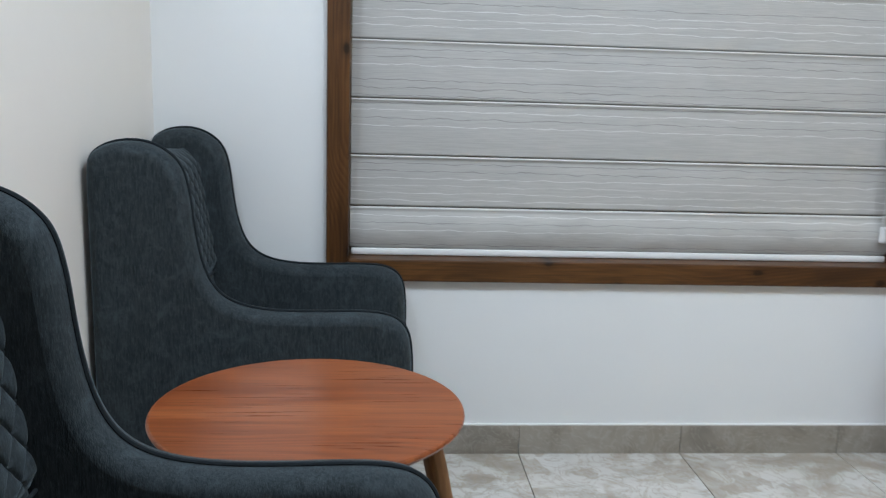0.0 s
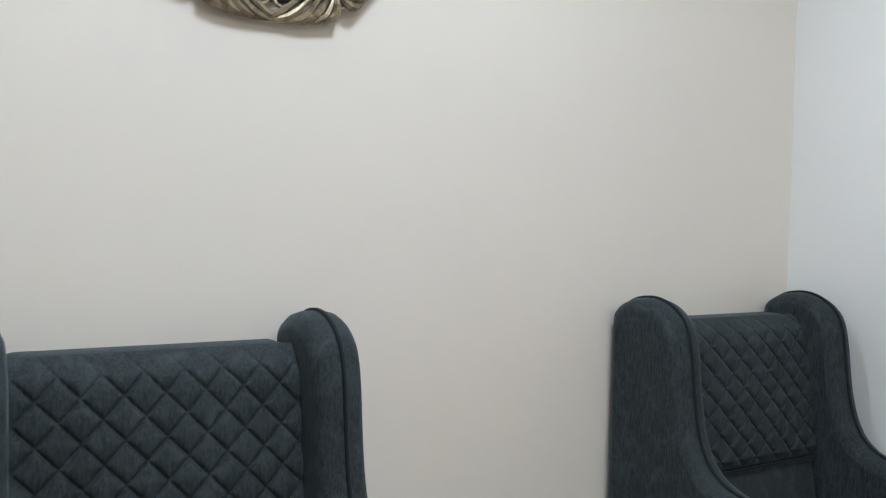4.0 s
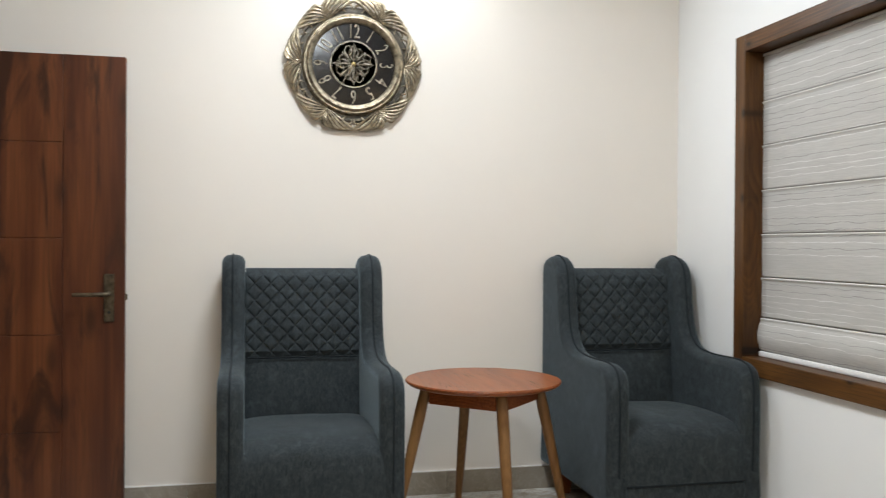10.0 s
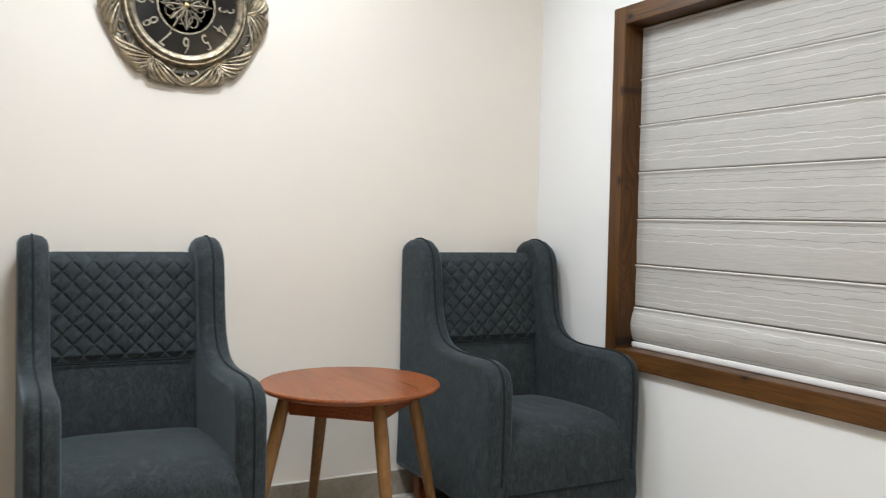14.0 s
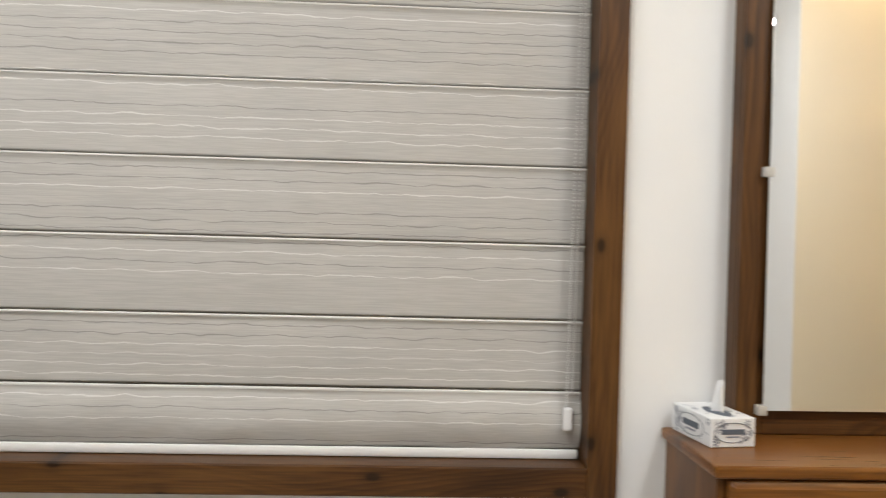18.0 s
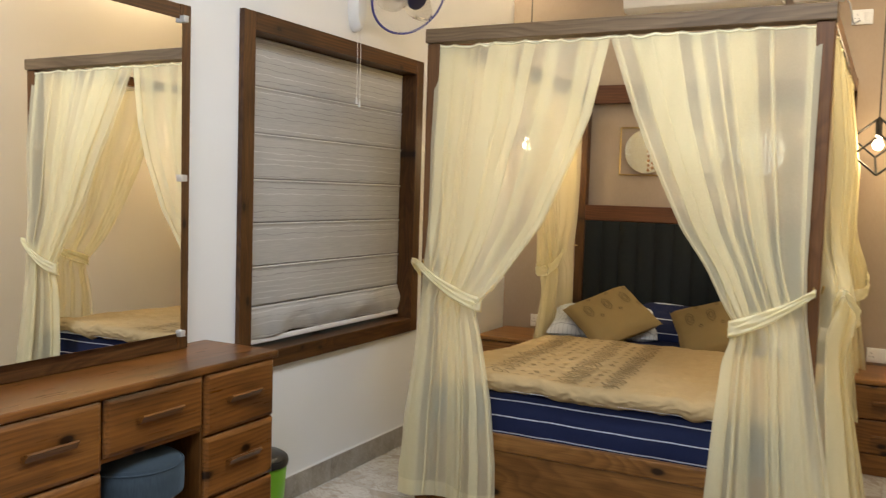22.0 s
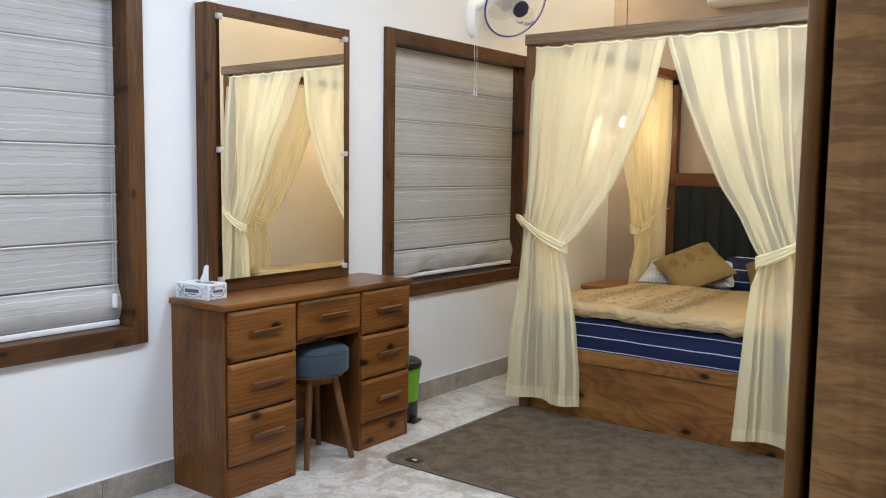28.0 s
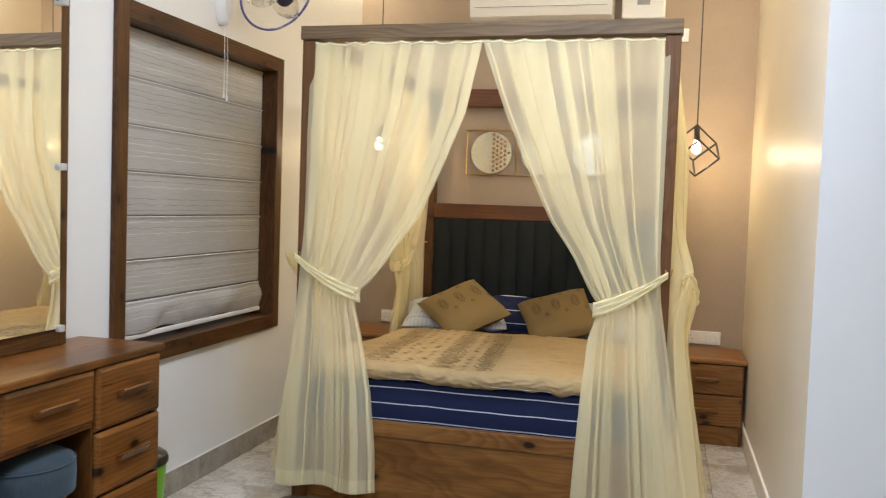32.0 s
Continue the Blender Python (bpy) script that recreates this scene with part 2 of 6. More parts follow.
def metal(name, c, rough=0.3, dirt=None):
    p = Mat(name, c, rough, 1.0)
    if dirt:
        n = p.noise(p.coords(), 38.0, 4.0, 0.65)
        p.put("Base Color", p.mix(p.ramp(n, [(0.42, (0, 0, 0)), (0.66, (1, 1, 1))]), c, dirt))
        p.put("Roughness", p.math("ADD", p.math("MULTIPLY", n, 0.3), rough - 0.1))
    return p.m


def glow(name, c, strength):
    p = Mat(name, c, 0.4)
    p.put("Emission Color", (*c, 1)).put("Emission Strength", strength)
    return p.m


def plastic(name, c, rough=0.35):
    p = Mat(name, c, rough)
    n = p.noise(p.coords(), 14.0, 3.0)
    p.put("Roughness", p.math("ADD", p.math("MULTIPLY", n, 0.12), rough - 0.06))
    return p.m


def marble(name):
    p = Mat(name, (0.6, 0.55, 0.48), 0.16)
    v = p.coords((1, 1, 1), 31.0)
    w1 = p.noise(v, 2.3, 6.0, 0.6, 1.4)
    w2 = p.noise(v, 7.5, 5.0, 0.62, 2.6)
    base = p.ramp(w1, [(0.32, (0.34, 0.30, 0.25)), (0.41, (0.42, 0.385, 0.335)), (0.47, (0.56, 0.535, 0.495)), (0.74, (0.64, 0.625, 0.595))])
    warp = p.add("VectorMath", {0: v, 1: p.add("VectorMath", {0: p.add("TexNoise", {"Vector": v, "Scale": 5.0, "Detail": 3.0}).outputs[1], 1: (0.34, 0.34, 0.34)}, operation="MULTIPLY").outputs[0]}, operation="ADD").outputs[0]
    shard = p.add("SeparateXYZ", {0: p.add("TexVoronoi", {"Vector": warp, "Scale": 9.0}).outputs[1]}).outputs[0]
    base = p.mix(p.ramp(shard, [(0.0, (0.55, 0.55, 0.55)), (0.35, (0, 0, 0)), (0.72, (0, 0, 0)), (1.0, (0.3, 0.3, 0.3))]), base, p.ramp(shard, [(0.4, (0.34, 0.29, 0.23)), (0.6, (0.68, 0.67, 0.645))]))
    veins = p.ramp(w2, [(0.455, (0, 0, 0)), (0.495, (1, 1, 1)), (0.535, (0, 0, 0))])
    base = p.mix(p.math("MULTIPLY", veins, 0.55), base, (0.34, 0.27, 0.20))
    base = p.mix(p.math("MULTIPLY", p.ramp(p.noise(v, 4.2, 4.0, 0.6, 1.9), [(0.56, (0, 0, 0)), (0.66, (1, 1, 1))]), 0.5), base, (0.40, 0.33, 0.26))
    p.put("Base Color", base)
    p.put("Roughness", p.math("ADD", p.math("MULTIPLY", p.noise(v, 22.0, 3.0), 0.14), 0.10))
    return p.m


def stripes_blind(name):
    """Grey-beige woven blind cloth crossed by thin wandering threads, some pale and some dark."""
    p = Mat(name, (0.44, 0.425, 0.40), 0.85, 0, 0.2)
    xyz = p.add("SeparateXYZ", {0: p.coords()}).outputs
    zz = p.math("MULTIPLY", xyz[2], 39.0)
    row = p.math("FLOOR", zz)
    at = p.add("CombineXYZ", {0: p.math("MULTIPLY", xyz[0], 7.5), 1: p.math("MULTIPLY", row, 3.7)}).outputs[0]
    wave = p.noise(at, 1.6, 3.0, 0.55)
    thick = p.noise(p.add("CombineXYZ", {0: p.math("MULTIPLY", xyz[0], 9.0), 1: p.math("MULTIPLY", row, 9.1)}).outputs[0], 1.3, 2.0)
    pick = p.add("TexWhiteNoise", noise_dimensions="1D")
    p.t.links.new(row, pick.inputs["W"])
    pick = pick.outputs[0]
    gap = p.math("ABSOLUTE", p.math("SUBTRACT", p.math("ADD", p.math("FRACT", zz), p.math("MULTIPLY", p.math("SUBTRACT", wave, 0.5), 0.85)), 0.5))
    wide = p.math("ADD", p.math("MULTIPLY", p.math("SUBTRACT", thick, 0.30), 0.20), 0.020)
    line = p.ramp(p.math("DIVIDE", gap, p.math("MAXIMUM", wide, 0.012)), [(0.55, (1, 1, 1)), (1.0, (0, 0, 0))])
    cloud = p.noise(p.coords((0.5, 1, 2.0), 5.0), 5.0, 4.0)
    base = p.mix(cloud, (0.425, 0.410, 0.388), (0.535, 0.517, 0.489))
    fibre = p.noise(p.coords((0.035, 1, 1), 5.0), 330.0, 2.0)
    base = p.mix(p.math("MULTIPLY", p.ramp(fibre, [(0.40, (1, 1, 1)), (0.62, (0, 0, 0))]), 0.22), base, (0.27, 0.26, 0.245))
    pale = p.math("MULTIPLY", line, p.ramp(pick, [(0.50, (0, 0, 0)), (0.52, (1, 1, 1)), (0.86, (1, 1, 1)), (0.88, (0, 0, 0))]))
    deep = p.math("MULTIPLY", line, p.ramp(pick, [(0.40, (1, 1, 1)), (0.42, (0, 0, 0))]))
    base = p.mix(p.math("MULTIPLY", pale, 0.88), base, (0.66, 0.65, 0.63))
    base = p.mix(p.math("MULTIPLY", deep, 0.58), base, (0.185, 0.176, 0.170))
    p.put("Base Color", base)
    p.bump(p.math("ADD", p.math("MULTIPLY", fibre, 0.4), line), 0.10, 0.0015)
    return p.m


def sheer(name, c, clear):
    m = bpy.data.materials.new(name)
    m.use_nodes = True
    t = m.node_tree
    t.nodes.remove(t.nodes["Principled BSDF"])
    out = t.nodes["Material Output"]
    d, tr, cl = (t.nodes.new("ShaderNodeBsdf" + k) for k in ("Diffuse", "Translucent", "Transparent"))
    tc, nz = t.nodes.new("ShaderNodeTexCoord"), t.nodes.new("ShaderNodeTexNoise")
    nz.inputs["Scale"].default_value = 420.0
    t.links.new(tc.outputs["Object"], nz.inputs["Vector"])
    rp = t.nodes.new("ShaderNodeMapRange")
    rp.inputs[1].default_value, rp.inputs[2].default_value = 0.3, 0.7
    rp.inputs[3].default_value, rp.inputs[4].default_value = clear - 0.04, clear + 0.04
    mp, lay, add = t.nodes.new("ShaderNodeMapping"), t.nodes.new("ShaderNodeTexNoise"), t.nodes.new("ShaderNodeMath")
    mp.inputs["Scale"].default_value = (1, 1, 0.05)
    lay.inputs["Scale"].default_value, lay.inputs["Detail"].default_value = 7.5, 1.5
    t.links.new(tc.outputs["Object"], mp.inputs["Vector"])
    t.links.new(mp.outputs[0], lay.inputs["Vector"])
    wide = t.nodes.new("ShaderNodeMapRange")
    wide.inputs[1].default_value, wide.inputs[2].default_value, wide.inputs[3].default_value, wide.inputs[4].default_value = 0.35, 0.65, -0.05, 0.05
    t.links.new(lay.outputs[0], wide.inputs[0])
    t.links.new(nz.outputs[0], rp.inputs[0])
    t.links.new(rp.outputs[0], add.inputs[0])
    t.links.new(wide.outputs[0], add.inputs[1])
    d.inputs[0].default_value = (*c, 1)
    tr.inputs[0].default_value = (*c, 1)
    cl.inputs[0].default_value = (1, 0.985, 0.93, 1)
    m1, m2 = t.nodes.new("ShaderNodeMixShader"), t.nodes.new("ShaderNodeMixShader")
    m1.inputs[0].default_value = 0.34
    t.links.new(d.outputs[0], m1.inputs[1])
    t.links.new(tr.outputs[0], m1.inputs[2])
    t.links.new(add.outputs[0], m2.inputs[0])
    t.links.new(m1.outputs[0], m2.inputs[1])
    t.links.new(cl.outputs[0], m2.inputs[2])
    t.links.new(m2.outputs[0], out.inputs[0])
    return m


def skirt_stone(name):
    """Grey-brown polished stone, faintly clouded, with thin pale veins."""
    p = Mat(name, (0.30, 0.26, 0.21), 0.25)
    v = p.coords((1, 1, 1), 31.0)
    base = p.ramp(p.noise(v, 5.0, 5.0, 0.6, 0.8), [(0.32, (0.235, 0.205, 0.168)), (0.5, (0.315, 0.28, 0.235)), (0.7, (0.385, 0.348, 0.298))])
    vein = p.ramp(p.noise(v, 9.0, 4.0, 0.6, 2.2), [(0.47, (0, 0, 0)), (0.50, (1, 1, 1)), (0.53, (0, 0, 0))])
    p.put("Base Color", p.mix(p.math("MULTIPLY", vein, 0.30), base, (0.50, 0.47, 0.42)))
    p.put("Roughness", p.math("ADD", p.math("MULTIPLY", p.noise(v, 22.0, 3.0), 0.14), 0.16))
    return p.m


def ticking(name):
    """White pillow cotton with thin slate lines in a loose check."""
    p = Mat(name, (0.60, 0.62, 0.66), 0.85, 0, 0.2)
    xyz = p.add("SeparateXYZ", {0: p.coords()}).outputs
    wob = p.math("MULTIPLY", p.noise(p.coords(), 5.0, 2.0), 0.05)
    lines = None
    for k, n in ((1, 38.0), (0, 24.0)):
        f = p.math("FRACT", p.math("MULTIPLY", p.math("ADD", xyz[k], wob), n))
        one = p.ramp(f, [(0.0, (1, 1, 1)), (0.10, (1, 1, 1)), (0.13, (0, 0, 0))])
        lines = one if lines is None else p.math("MAXIMUM", lines, one)
    p.put("Base Color", p.mix(p.math("MULTIPLY", lines, 0.45), (0.60, 0.62, 0.66), (0.10, 0.12, 0.18)))
    p.bump(p.noise(p.coords(), 18.0, 4.0), 0.3, 0.006)
    return p.m


def striped_cloth(name):
    """Navy bedding with thin white level lines."""
    p = Mat(name, (0.012, 0.02, 0.075), 0.8, 0, 0.3)
    xyz = p.add("SeparateXYZ", {0: p.coords()}).outputs
    wob = p.noise(p.coords((1, 1, 0.2)), 3.0, 2.0)
    z = p.math("ADD", xyz[2], p.math("MULTIPLY", wob, 0.012))
    f = p.math("FRACT", p.math("MULTIPLY", p.math("ADD", z, 0.012), 14.0))
    line = p.ramp(f, [(0.0, (1, 1, 1)), (0.062, (1, 1, 1)), (0.075, (0, 0, 0))])
    fine = p.noise(p.coords(), 700.0, 2.0)
    p.put("Base Color", p.mix(line, p.mix(fine, (0.007, 0.011, 0.046), (0.014, 0.022, 0.070)), (0.60, 0.63, 0.70)))
    p.bump(p.math("ADD", p.math("MULTIPLY", fine, 0.15), p.noise(p.coords((1, 1, 0.4)), 9.0, 3.0)), 0.5, 0.012)
    return p.m


def shag(name):
    p = Mat(name, (0.14, 0.11, 0.085), 0.95, 0, 0.1)
    big = p.noise(p.coords(), 11.0, 7.0, 0.75, 0.6)
    fine = p.noise(p.coords(), 150.0, 3.0, 0.7)
    base = p.ramp(big, [(0.34, (0.085, 0.062, 0.038)), (0.45, (0.118, 0.089, 0.056)), (0.52, (0.152, 0.117, 0.075)), (0.68, (0.190, 0.148, 0.098))])
    base = p.mix(p.math("MULTIPLY", p.ramp(fine, [(0.4, (1, 1, 1)), (0.62, (0, 0, 0))]), 0.35), base, (0.05, 0.038, 0.03))
    p.put("Base Color", base).put("Sheen Weight", 0.03)
    p.bump(fine, 0.8, 0.01)
    return p.m


CREAM = paint("cream_wall_paint", (0.83, 0.785, 0.728), 0.55)
WHITE = paint("white_wall_paint", (0.81, 0.81, 0.80), 0.55)
CEIL = paint("ceiling_paint", (0.82, 0.81, 0.79), 0.7)
SATIN = paint("satin_cream_paint", (0.83, 0.745, 0.61), 0.42)
TAUPE = cloth("taupe_wallpaper", (0.365, 0.287, 0.218), (0.305, 0.236, 0.176), 0.75, 260.0, 0.05, 0.18, 0.6)
MARBLE = marble("polished_marble_tile")
GROUT = paint("tile_grout", (0.42, 0.38, 0.33), 0.8)
SKIRT = skirt_stone("grey_brown_skirting_tile")
CAULK = paint("white_caulk", (0.80, 0.79, 0.77), 0.6)
TEAK = wood("teak_upright", (0.030, 0.0095, 0.0024), (0.138, 0.0510, 0.0105), (0.205, 0.085, 0.0190), (0, 0, 1), 0.36, 0.55, 62.0, 0.35, 7.0, 0.45)
TEAK_X = wood("teak_lengthwise", (0.030, 0.0095, 0.0024), (0.178, 0.0640, 0.0125), (0.265, 0.106, 0.0220), (1, 0, 0), 0.30, 0.95, 62.0, 0.35, 7.0, 0.65, (1, 0, 1), 4.2)
TEAK_Y = wood("teak_crosswise", (0.060, 0.021, 0.0055), (0.245, 0.104, 0.025), (0.350, 0.165, 0.047), (0, 1, 0), 0.40, 0.95, 55.0, 0.30, 7.0, 0.40, (0, 1, 1), 4.4)
RED_X = wood("red_brown_table_wood", (0.085, 0.020, 0.006), (0.245, 0.064, 0.018), (0.335, 0.102, 0.031), (1, 0, 0), 0.30, 0.0, 75.0, 0.5, 7.0, 0.25)
LEG = wood("pale_brown_leg_wood", (0.10, 0.045, 0.014), (0.22, 0.105, 0.036), (0.30, 0.155, 0.06), (0, 0, 1), 0.42, 0.0)
FRAME_Z = wood("window_frame_wood_upright", (0.018, 0.007, 0.0026), (0.092, 0.036, 0.0096), (0.150, 0.067, 0.0190), (0, 0, 1), 0.42, 0.85, 70.0, 0.5, 7.0, 0.55, (1, 0, 1), 6.5)
FRAME_X = wood("window_frame_wood_level", (0.018, 0.007, 0.0026), (0.092, 0.036, 0.0096), (0.150, 0.067, 0.0190), (1, 0, 0), 0.42, 0.85, 70.0, 0.5, 7.0, 0.55, (1, 0, 1), 6.5)
DARK = wood("dark_mirror_frame_wood", (0.018, 0.007, 0.0030), (0.070, 0.027, 0.0085), (0.118, 0.050, 0.016), (0, 0, 1), 0.4, 0.4, 70.0, 0.4, 7.0, 0.5, (1, 0, 1), 5.0)
DOOR = door_wood("red_brown_door_wood")
OAK = wood("honey_wardrobe_wood", (0.064, 0.026, 0.0065), (0.166, 0.074, 0.0200), (0.228, 0.111, 0.033), (0, 0, 1), 0.36, 0.4, 28.0, 0.25, 7.0, 0.3)
SIDE = figured("figured_wardrobe_side_veneer")
WALNUT = wood("grey_walnut_beam", (0.066, 0.040, 0.021), (0.185, 0.118, 0.062), (0.265, 0.180, 0.102), (0, 1, 0), 0.5, 0.0, 60.0)
POST = wood("brown_post_wood", (0.055, 0.020, 0.006), (0.150, 0.062, 0.018), (0.20, 0.092, 0.030), (0, 0, 1), 0.45, 0.0)
SLATE = cloth("slate_chair_fabric", (0.0268, 0.0340, 0.0380), (0.0066, 0.0088, 0.0102), 0.9, 420.0, 0.22, 0.60, 0.92, 1.9, 0.32)
PIPE = cloth("slate_piping", (0.012, 0.016, 0.019), (0.006, 0.008, 0.010), sheen=0.05)
STOOL = cloth("blue_grey_stool_fabric", (0.040, 0.058, 0.074), (0.019, 0.028, 0.037), strength=0.3)
BLIND = stripes_blind("wavy_striped_blind_cloth")
# paler than the blind: the light caught on the seam ridge, in its colour
SEAM_LIT = cloth("lit_blind_seam_cloth", (0.66, 0.65, 0.63), (0.58, 0.57, 0.55))
RAIL = plastic("white_rail", (0.78, 0.77, 0.76), 0.4)
CHAIN = plastic("grey_bead_chain", (0.55, 0.54, 0.52), 0.4)
SHEER = sheer("pale_yellow_sheer", (0.99, 0.922, 0.662), 0.53)
SHEER_HEM = sheer("doubled_pale_yellow_sheer", (0.99, 0.922, 0.662), 0.46)
SHEER_FOLDED = sheer("folded_pale_yellow_sheer", (0.985, 0.938, 0.735), 0.06)
TIE = cloth("pale_yellow_tie", (0.84, 0.79, 0.55), (0.76, 0.70, 0.46), 0.85, 500.0, 0.1, 0.15)
NAVY = striped_cloth("navy_striped_bedding")
NAVYP_CLOTH = cloth("dark_navy_piping", (0.006, 0.009, 0.034), (0.004, 0.006, 0.022))
DUVET = cloth("beige_duvet_cotton", (0.43, 0.310, 0.158), (0.37, 0.262, 0.128), 0.85, 700.0, 0.15, 0.2, 0.4)
PRINT = cloth("olive_brown_print", (0.250, 0.178, 0.086), (0.210, 0.148, 0.070), 0.85, 700.0, 0.1, 0.15)
CUSHION = cloth("tan_cushion_cotton", (0.225, 0.158, 0.066), (0.185, 0.128, 0.052), 0.85, 700.0, 0.15, 0.25, 0.4)
CPRINT = cloth("brown_cushion_print", (0.128, 0.090, 0.042), (0.105, 0.073, 0.034), 0.85, 700.0, 0.1, 0.15)
LINED = ticking("lined_pillow_cotton")
PILLOW = cloth("white_pillow_cotton", (0.70, 0.71, 0.74), (0.60, 0.62, 0.66), 0.85, 500.0, 0.1, 0.2, 0.3)
HEAD_Y = wood("dark_red_headboard_wood", (0.040, 0.014, 0.006), (0.115, 0.042, 0.016), (0.165, 0.065, 0.026), (0, 1, 0), 0.42, 0.0)
BLACK_HB = cloth("charcoal_headboard_leatherette", (0.010, 0.0125, 0.0125), (0.006, 0.0075, 0.0075), 0.78, 300.0, 0.0, 0.15, 0.3)
RUG = shag("brown_shag_pile")
RUG_EDGE = cloth("brown_rug_binding", (0.10, 0.08, 0.062), (0.06, 0.048, 0.036))
SILVER = metal("antique_silver_gilt", (0.42, 0.355, 0.26), 0.44, (0.15, 0.125, 0.09))
AGED = metal("aged_filigree_metal", (0.30, 0.27, 0.22), 0.5, (0.12, 0.105, 0.08))
RECESS = metal("tarnished_silver", (0.13, 0.12, 0.105), 0.5, (0.06, 0.055, 0.045))
DIAL = plastic("black_clock_dial", (0.012, 0.012, 0.014), 0.12)
BRONZE = metal("bronze_handle_metal", (0.14, 0.115, 0.08), 0.45, (0.07, 0.055, 0.04))
CHROME = metal("polished_chrome", (0.75, 0.74, 0.72), 0.15)
BRASS = metal("thin_brass", (0.62, 0.46, 0.20), 0.3)
IRON = plastic("black_iron", (0.012, 0.012, 0.012), 0.45)
APPL = plastic("white_appliance_plastic", (0.80, 0.80, 0.79), 0.25)
GREYP = plastic("grey_plastic", (0.30, 0.31, 0.32), 0.4)
BLUEP = plastic("blue_fan_plastic", (0.05, 0.06, 0.30), 0.3)
NAVYP = plastic("dark_hub_plastic", (0.016, 0.018, 0.05), 0.3)
BLACKP = plastic("black_plastic", (0.012, 0.013, 0.013), 0.35)
GREEN = plastic("lime_green_plastic", (0.16, 0.42, 0.025), 0.35)
CARD = paint("printed_card", (0.78, 0.79, 0.80), 0.5)
INK = plastic("grey_print_ink", (0.10, 0.12, 0.15), 0.6)
PALEINK = plastic("pale_print_ink", (0.17, 0.19, 0.25), 0.6)
TISSUE = paint("tissue_paper", (0.84, 0.84, 0.84), 0.8)
LATTICE = paint("tan_lattice_print", (0.30, 0.15, 0.06), 0.5)
MIRROR = metal("mirror_silver", (0.93, 0.93, 0.92), 0.0)
PLATE = metal("frosted_mirror_plate", (0.86, 0.85, 0.80), 0.16)
TUBE_ON = glow("lit_tube", (0.92, 0.97, 1.0), 9.0)
STRIP_ON = glow("lit_warm_strip", (1.0, 0.80, 0.45), 7.0)
BULB_ON = glow("lit_bulb", (1.0, 0.86, 0.62), 15.0)
FILL_PANEL_ON = glow("lit_fill_panel", (0.92, 0.97, 1.0), 5.0)


def glass(name, tint, rough=0.02):
    p = Mat(name, tint, rough)
    p.put("Transmission Weight", 1.0).put("IOR", 1.45)
    return p.m


GLASS = glass("window_glass", (0.9, 0.95, 0.95))
CLIP = plastic("pale_clip_plastic", (0.50, 0.48, 0.45), 0.3)
CLEAR = glass("clear_plastic", (0.95, 0.95, 0.95), 0.1)

# ---- mesh helpers ----
def to_mesh(name, bm, mat, smooth=True):
    bmesh.ops.recalc_face_normals(bm, faces=bm.faces)
    # keep broad flat faces flat beside their narrow bevels
    crisp = []
    if smooth:
        bm.edges.index_update()
        size = {f: f.calc_area() for f in bm.faces}
        for e in bm.edges:
            if len(e.link_faces) == 2:
                small, large = sorted(e.link_faces, key=size.get)
                if size[large] > 12 * size[small] and len(large.verts) < 9 and e.calc_face_angle(0) > 0.2:
                    crisp.append(e.index)
    me = bpy.data.meshes.new(name)
    bm.to_mesh(me)
    bm.free()
    for one in mat if isinstance(mat, (list, tuple)) else (mat,):
        me.materials.append(one)
    if smooth:
        me.shade_smooth()
        me.set_sharp_from_angle(angle=radians(38))
        for i in crisp:
            me.edges[i].use_edge_sharp = True
    return me


def thing(name, base, label, category, group=""):
    ob = new(name)
    ob.location, ob.empty_display_size = base, 0.1
    return tagged(ob, label, category, group)


def base_of(ob):
    while ob.parent:
        ob = ob.parent
    return ob.location.copy()


def part(name, bm, mat, parent, label="", smooth=True):
    """One mesh object under a thing or a part; bm is in world metres."""
    bmesh.ops.translate(bm, verts=bm.verts, vec=-base_of(parent))
    ob = new(name, to_mesh(name, bm, mat, smooth))
    ob.parent = parent
    return tagged(ob, label)


def solid(name, bm, mat, label="", category="", kind="", group="", smooth=True):
    return tagged(new(name, to_mesh(name, bm, mat, smooth)), label, category, group, kind)


def rbox(a, b, r=0.004, seg=2):
    bm = bmesh.new()
    bmesh.ops.create_cube(bm, size=1)
    for v in bm.verts:
        v.co = Vector((a[k] if v.co[k] < 0 else b[k]) for k in range(3))
    r = min(r, *(abs(b[k] - a[k]) * 0.45 for k in range(3)))
    if r > 0:
        bmesh.ops.bevel(bm, geom=bm.edges, offset=r, segments=seg, profile=0.5, affect="EDGES")
    return bm


def join(*bms):
    out = bms[0]
    for other in bms[1:]:
        me = bpy.data.meshes.new("tmp")
        other.to_mesh(me)
        other.free()
        out.from_mesh(me)
        bpy.data.meshes.remove(me)
    return out


def moved(bm, m):
    bmesh.ops.transform(bm, matrix=m, verts=bm.verts)
    return bm


def loft(rings, closed=True, caps=True, wrap=False):
    bm = bmesh.new()
    rows = [[bm.verts.new(p) for p in ring] for ring in rings]
    n = len(rows[0])
    pairs = list(zip(rows, rows[1:])) + ([(rows[-1], rows[0])] if wrap else [])
    for a, b in pairs:
        for i in range(n if closed else n - 1):
            j = (i + 1) % n
            bm.faces.new((a[i], a[j], b[j], b[i]))
    if caps and closed and not wrap:
        bm.faces.new(rows[0][::-1])
        bm.faces.new(rows[-1])
    return bm


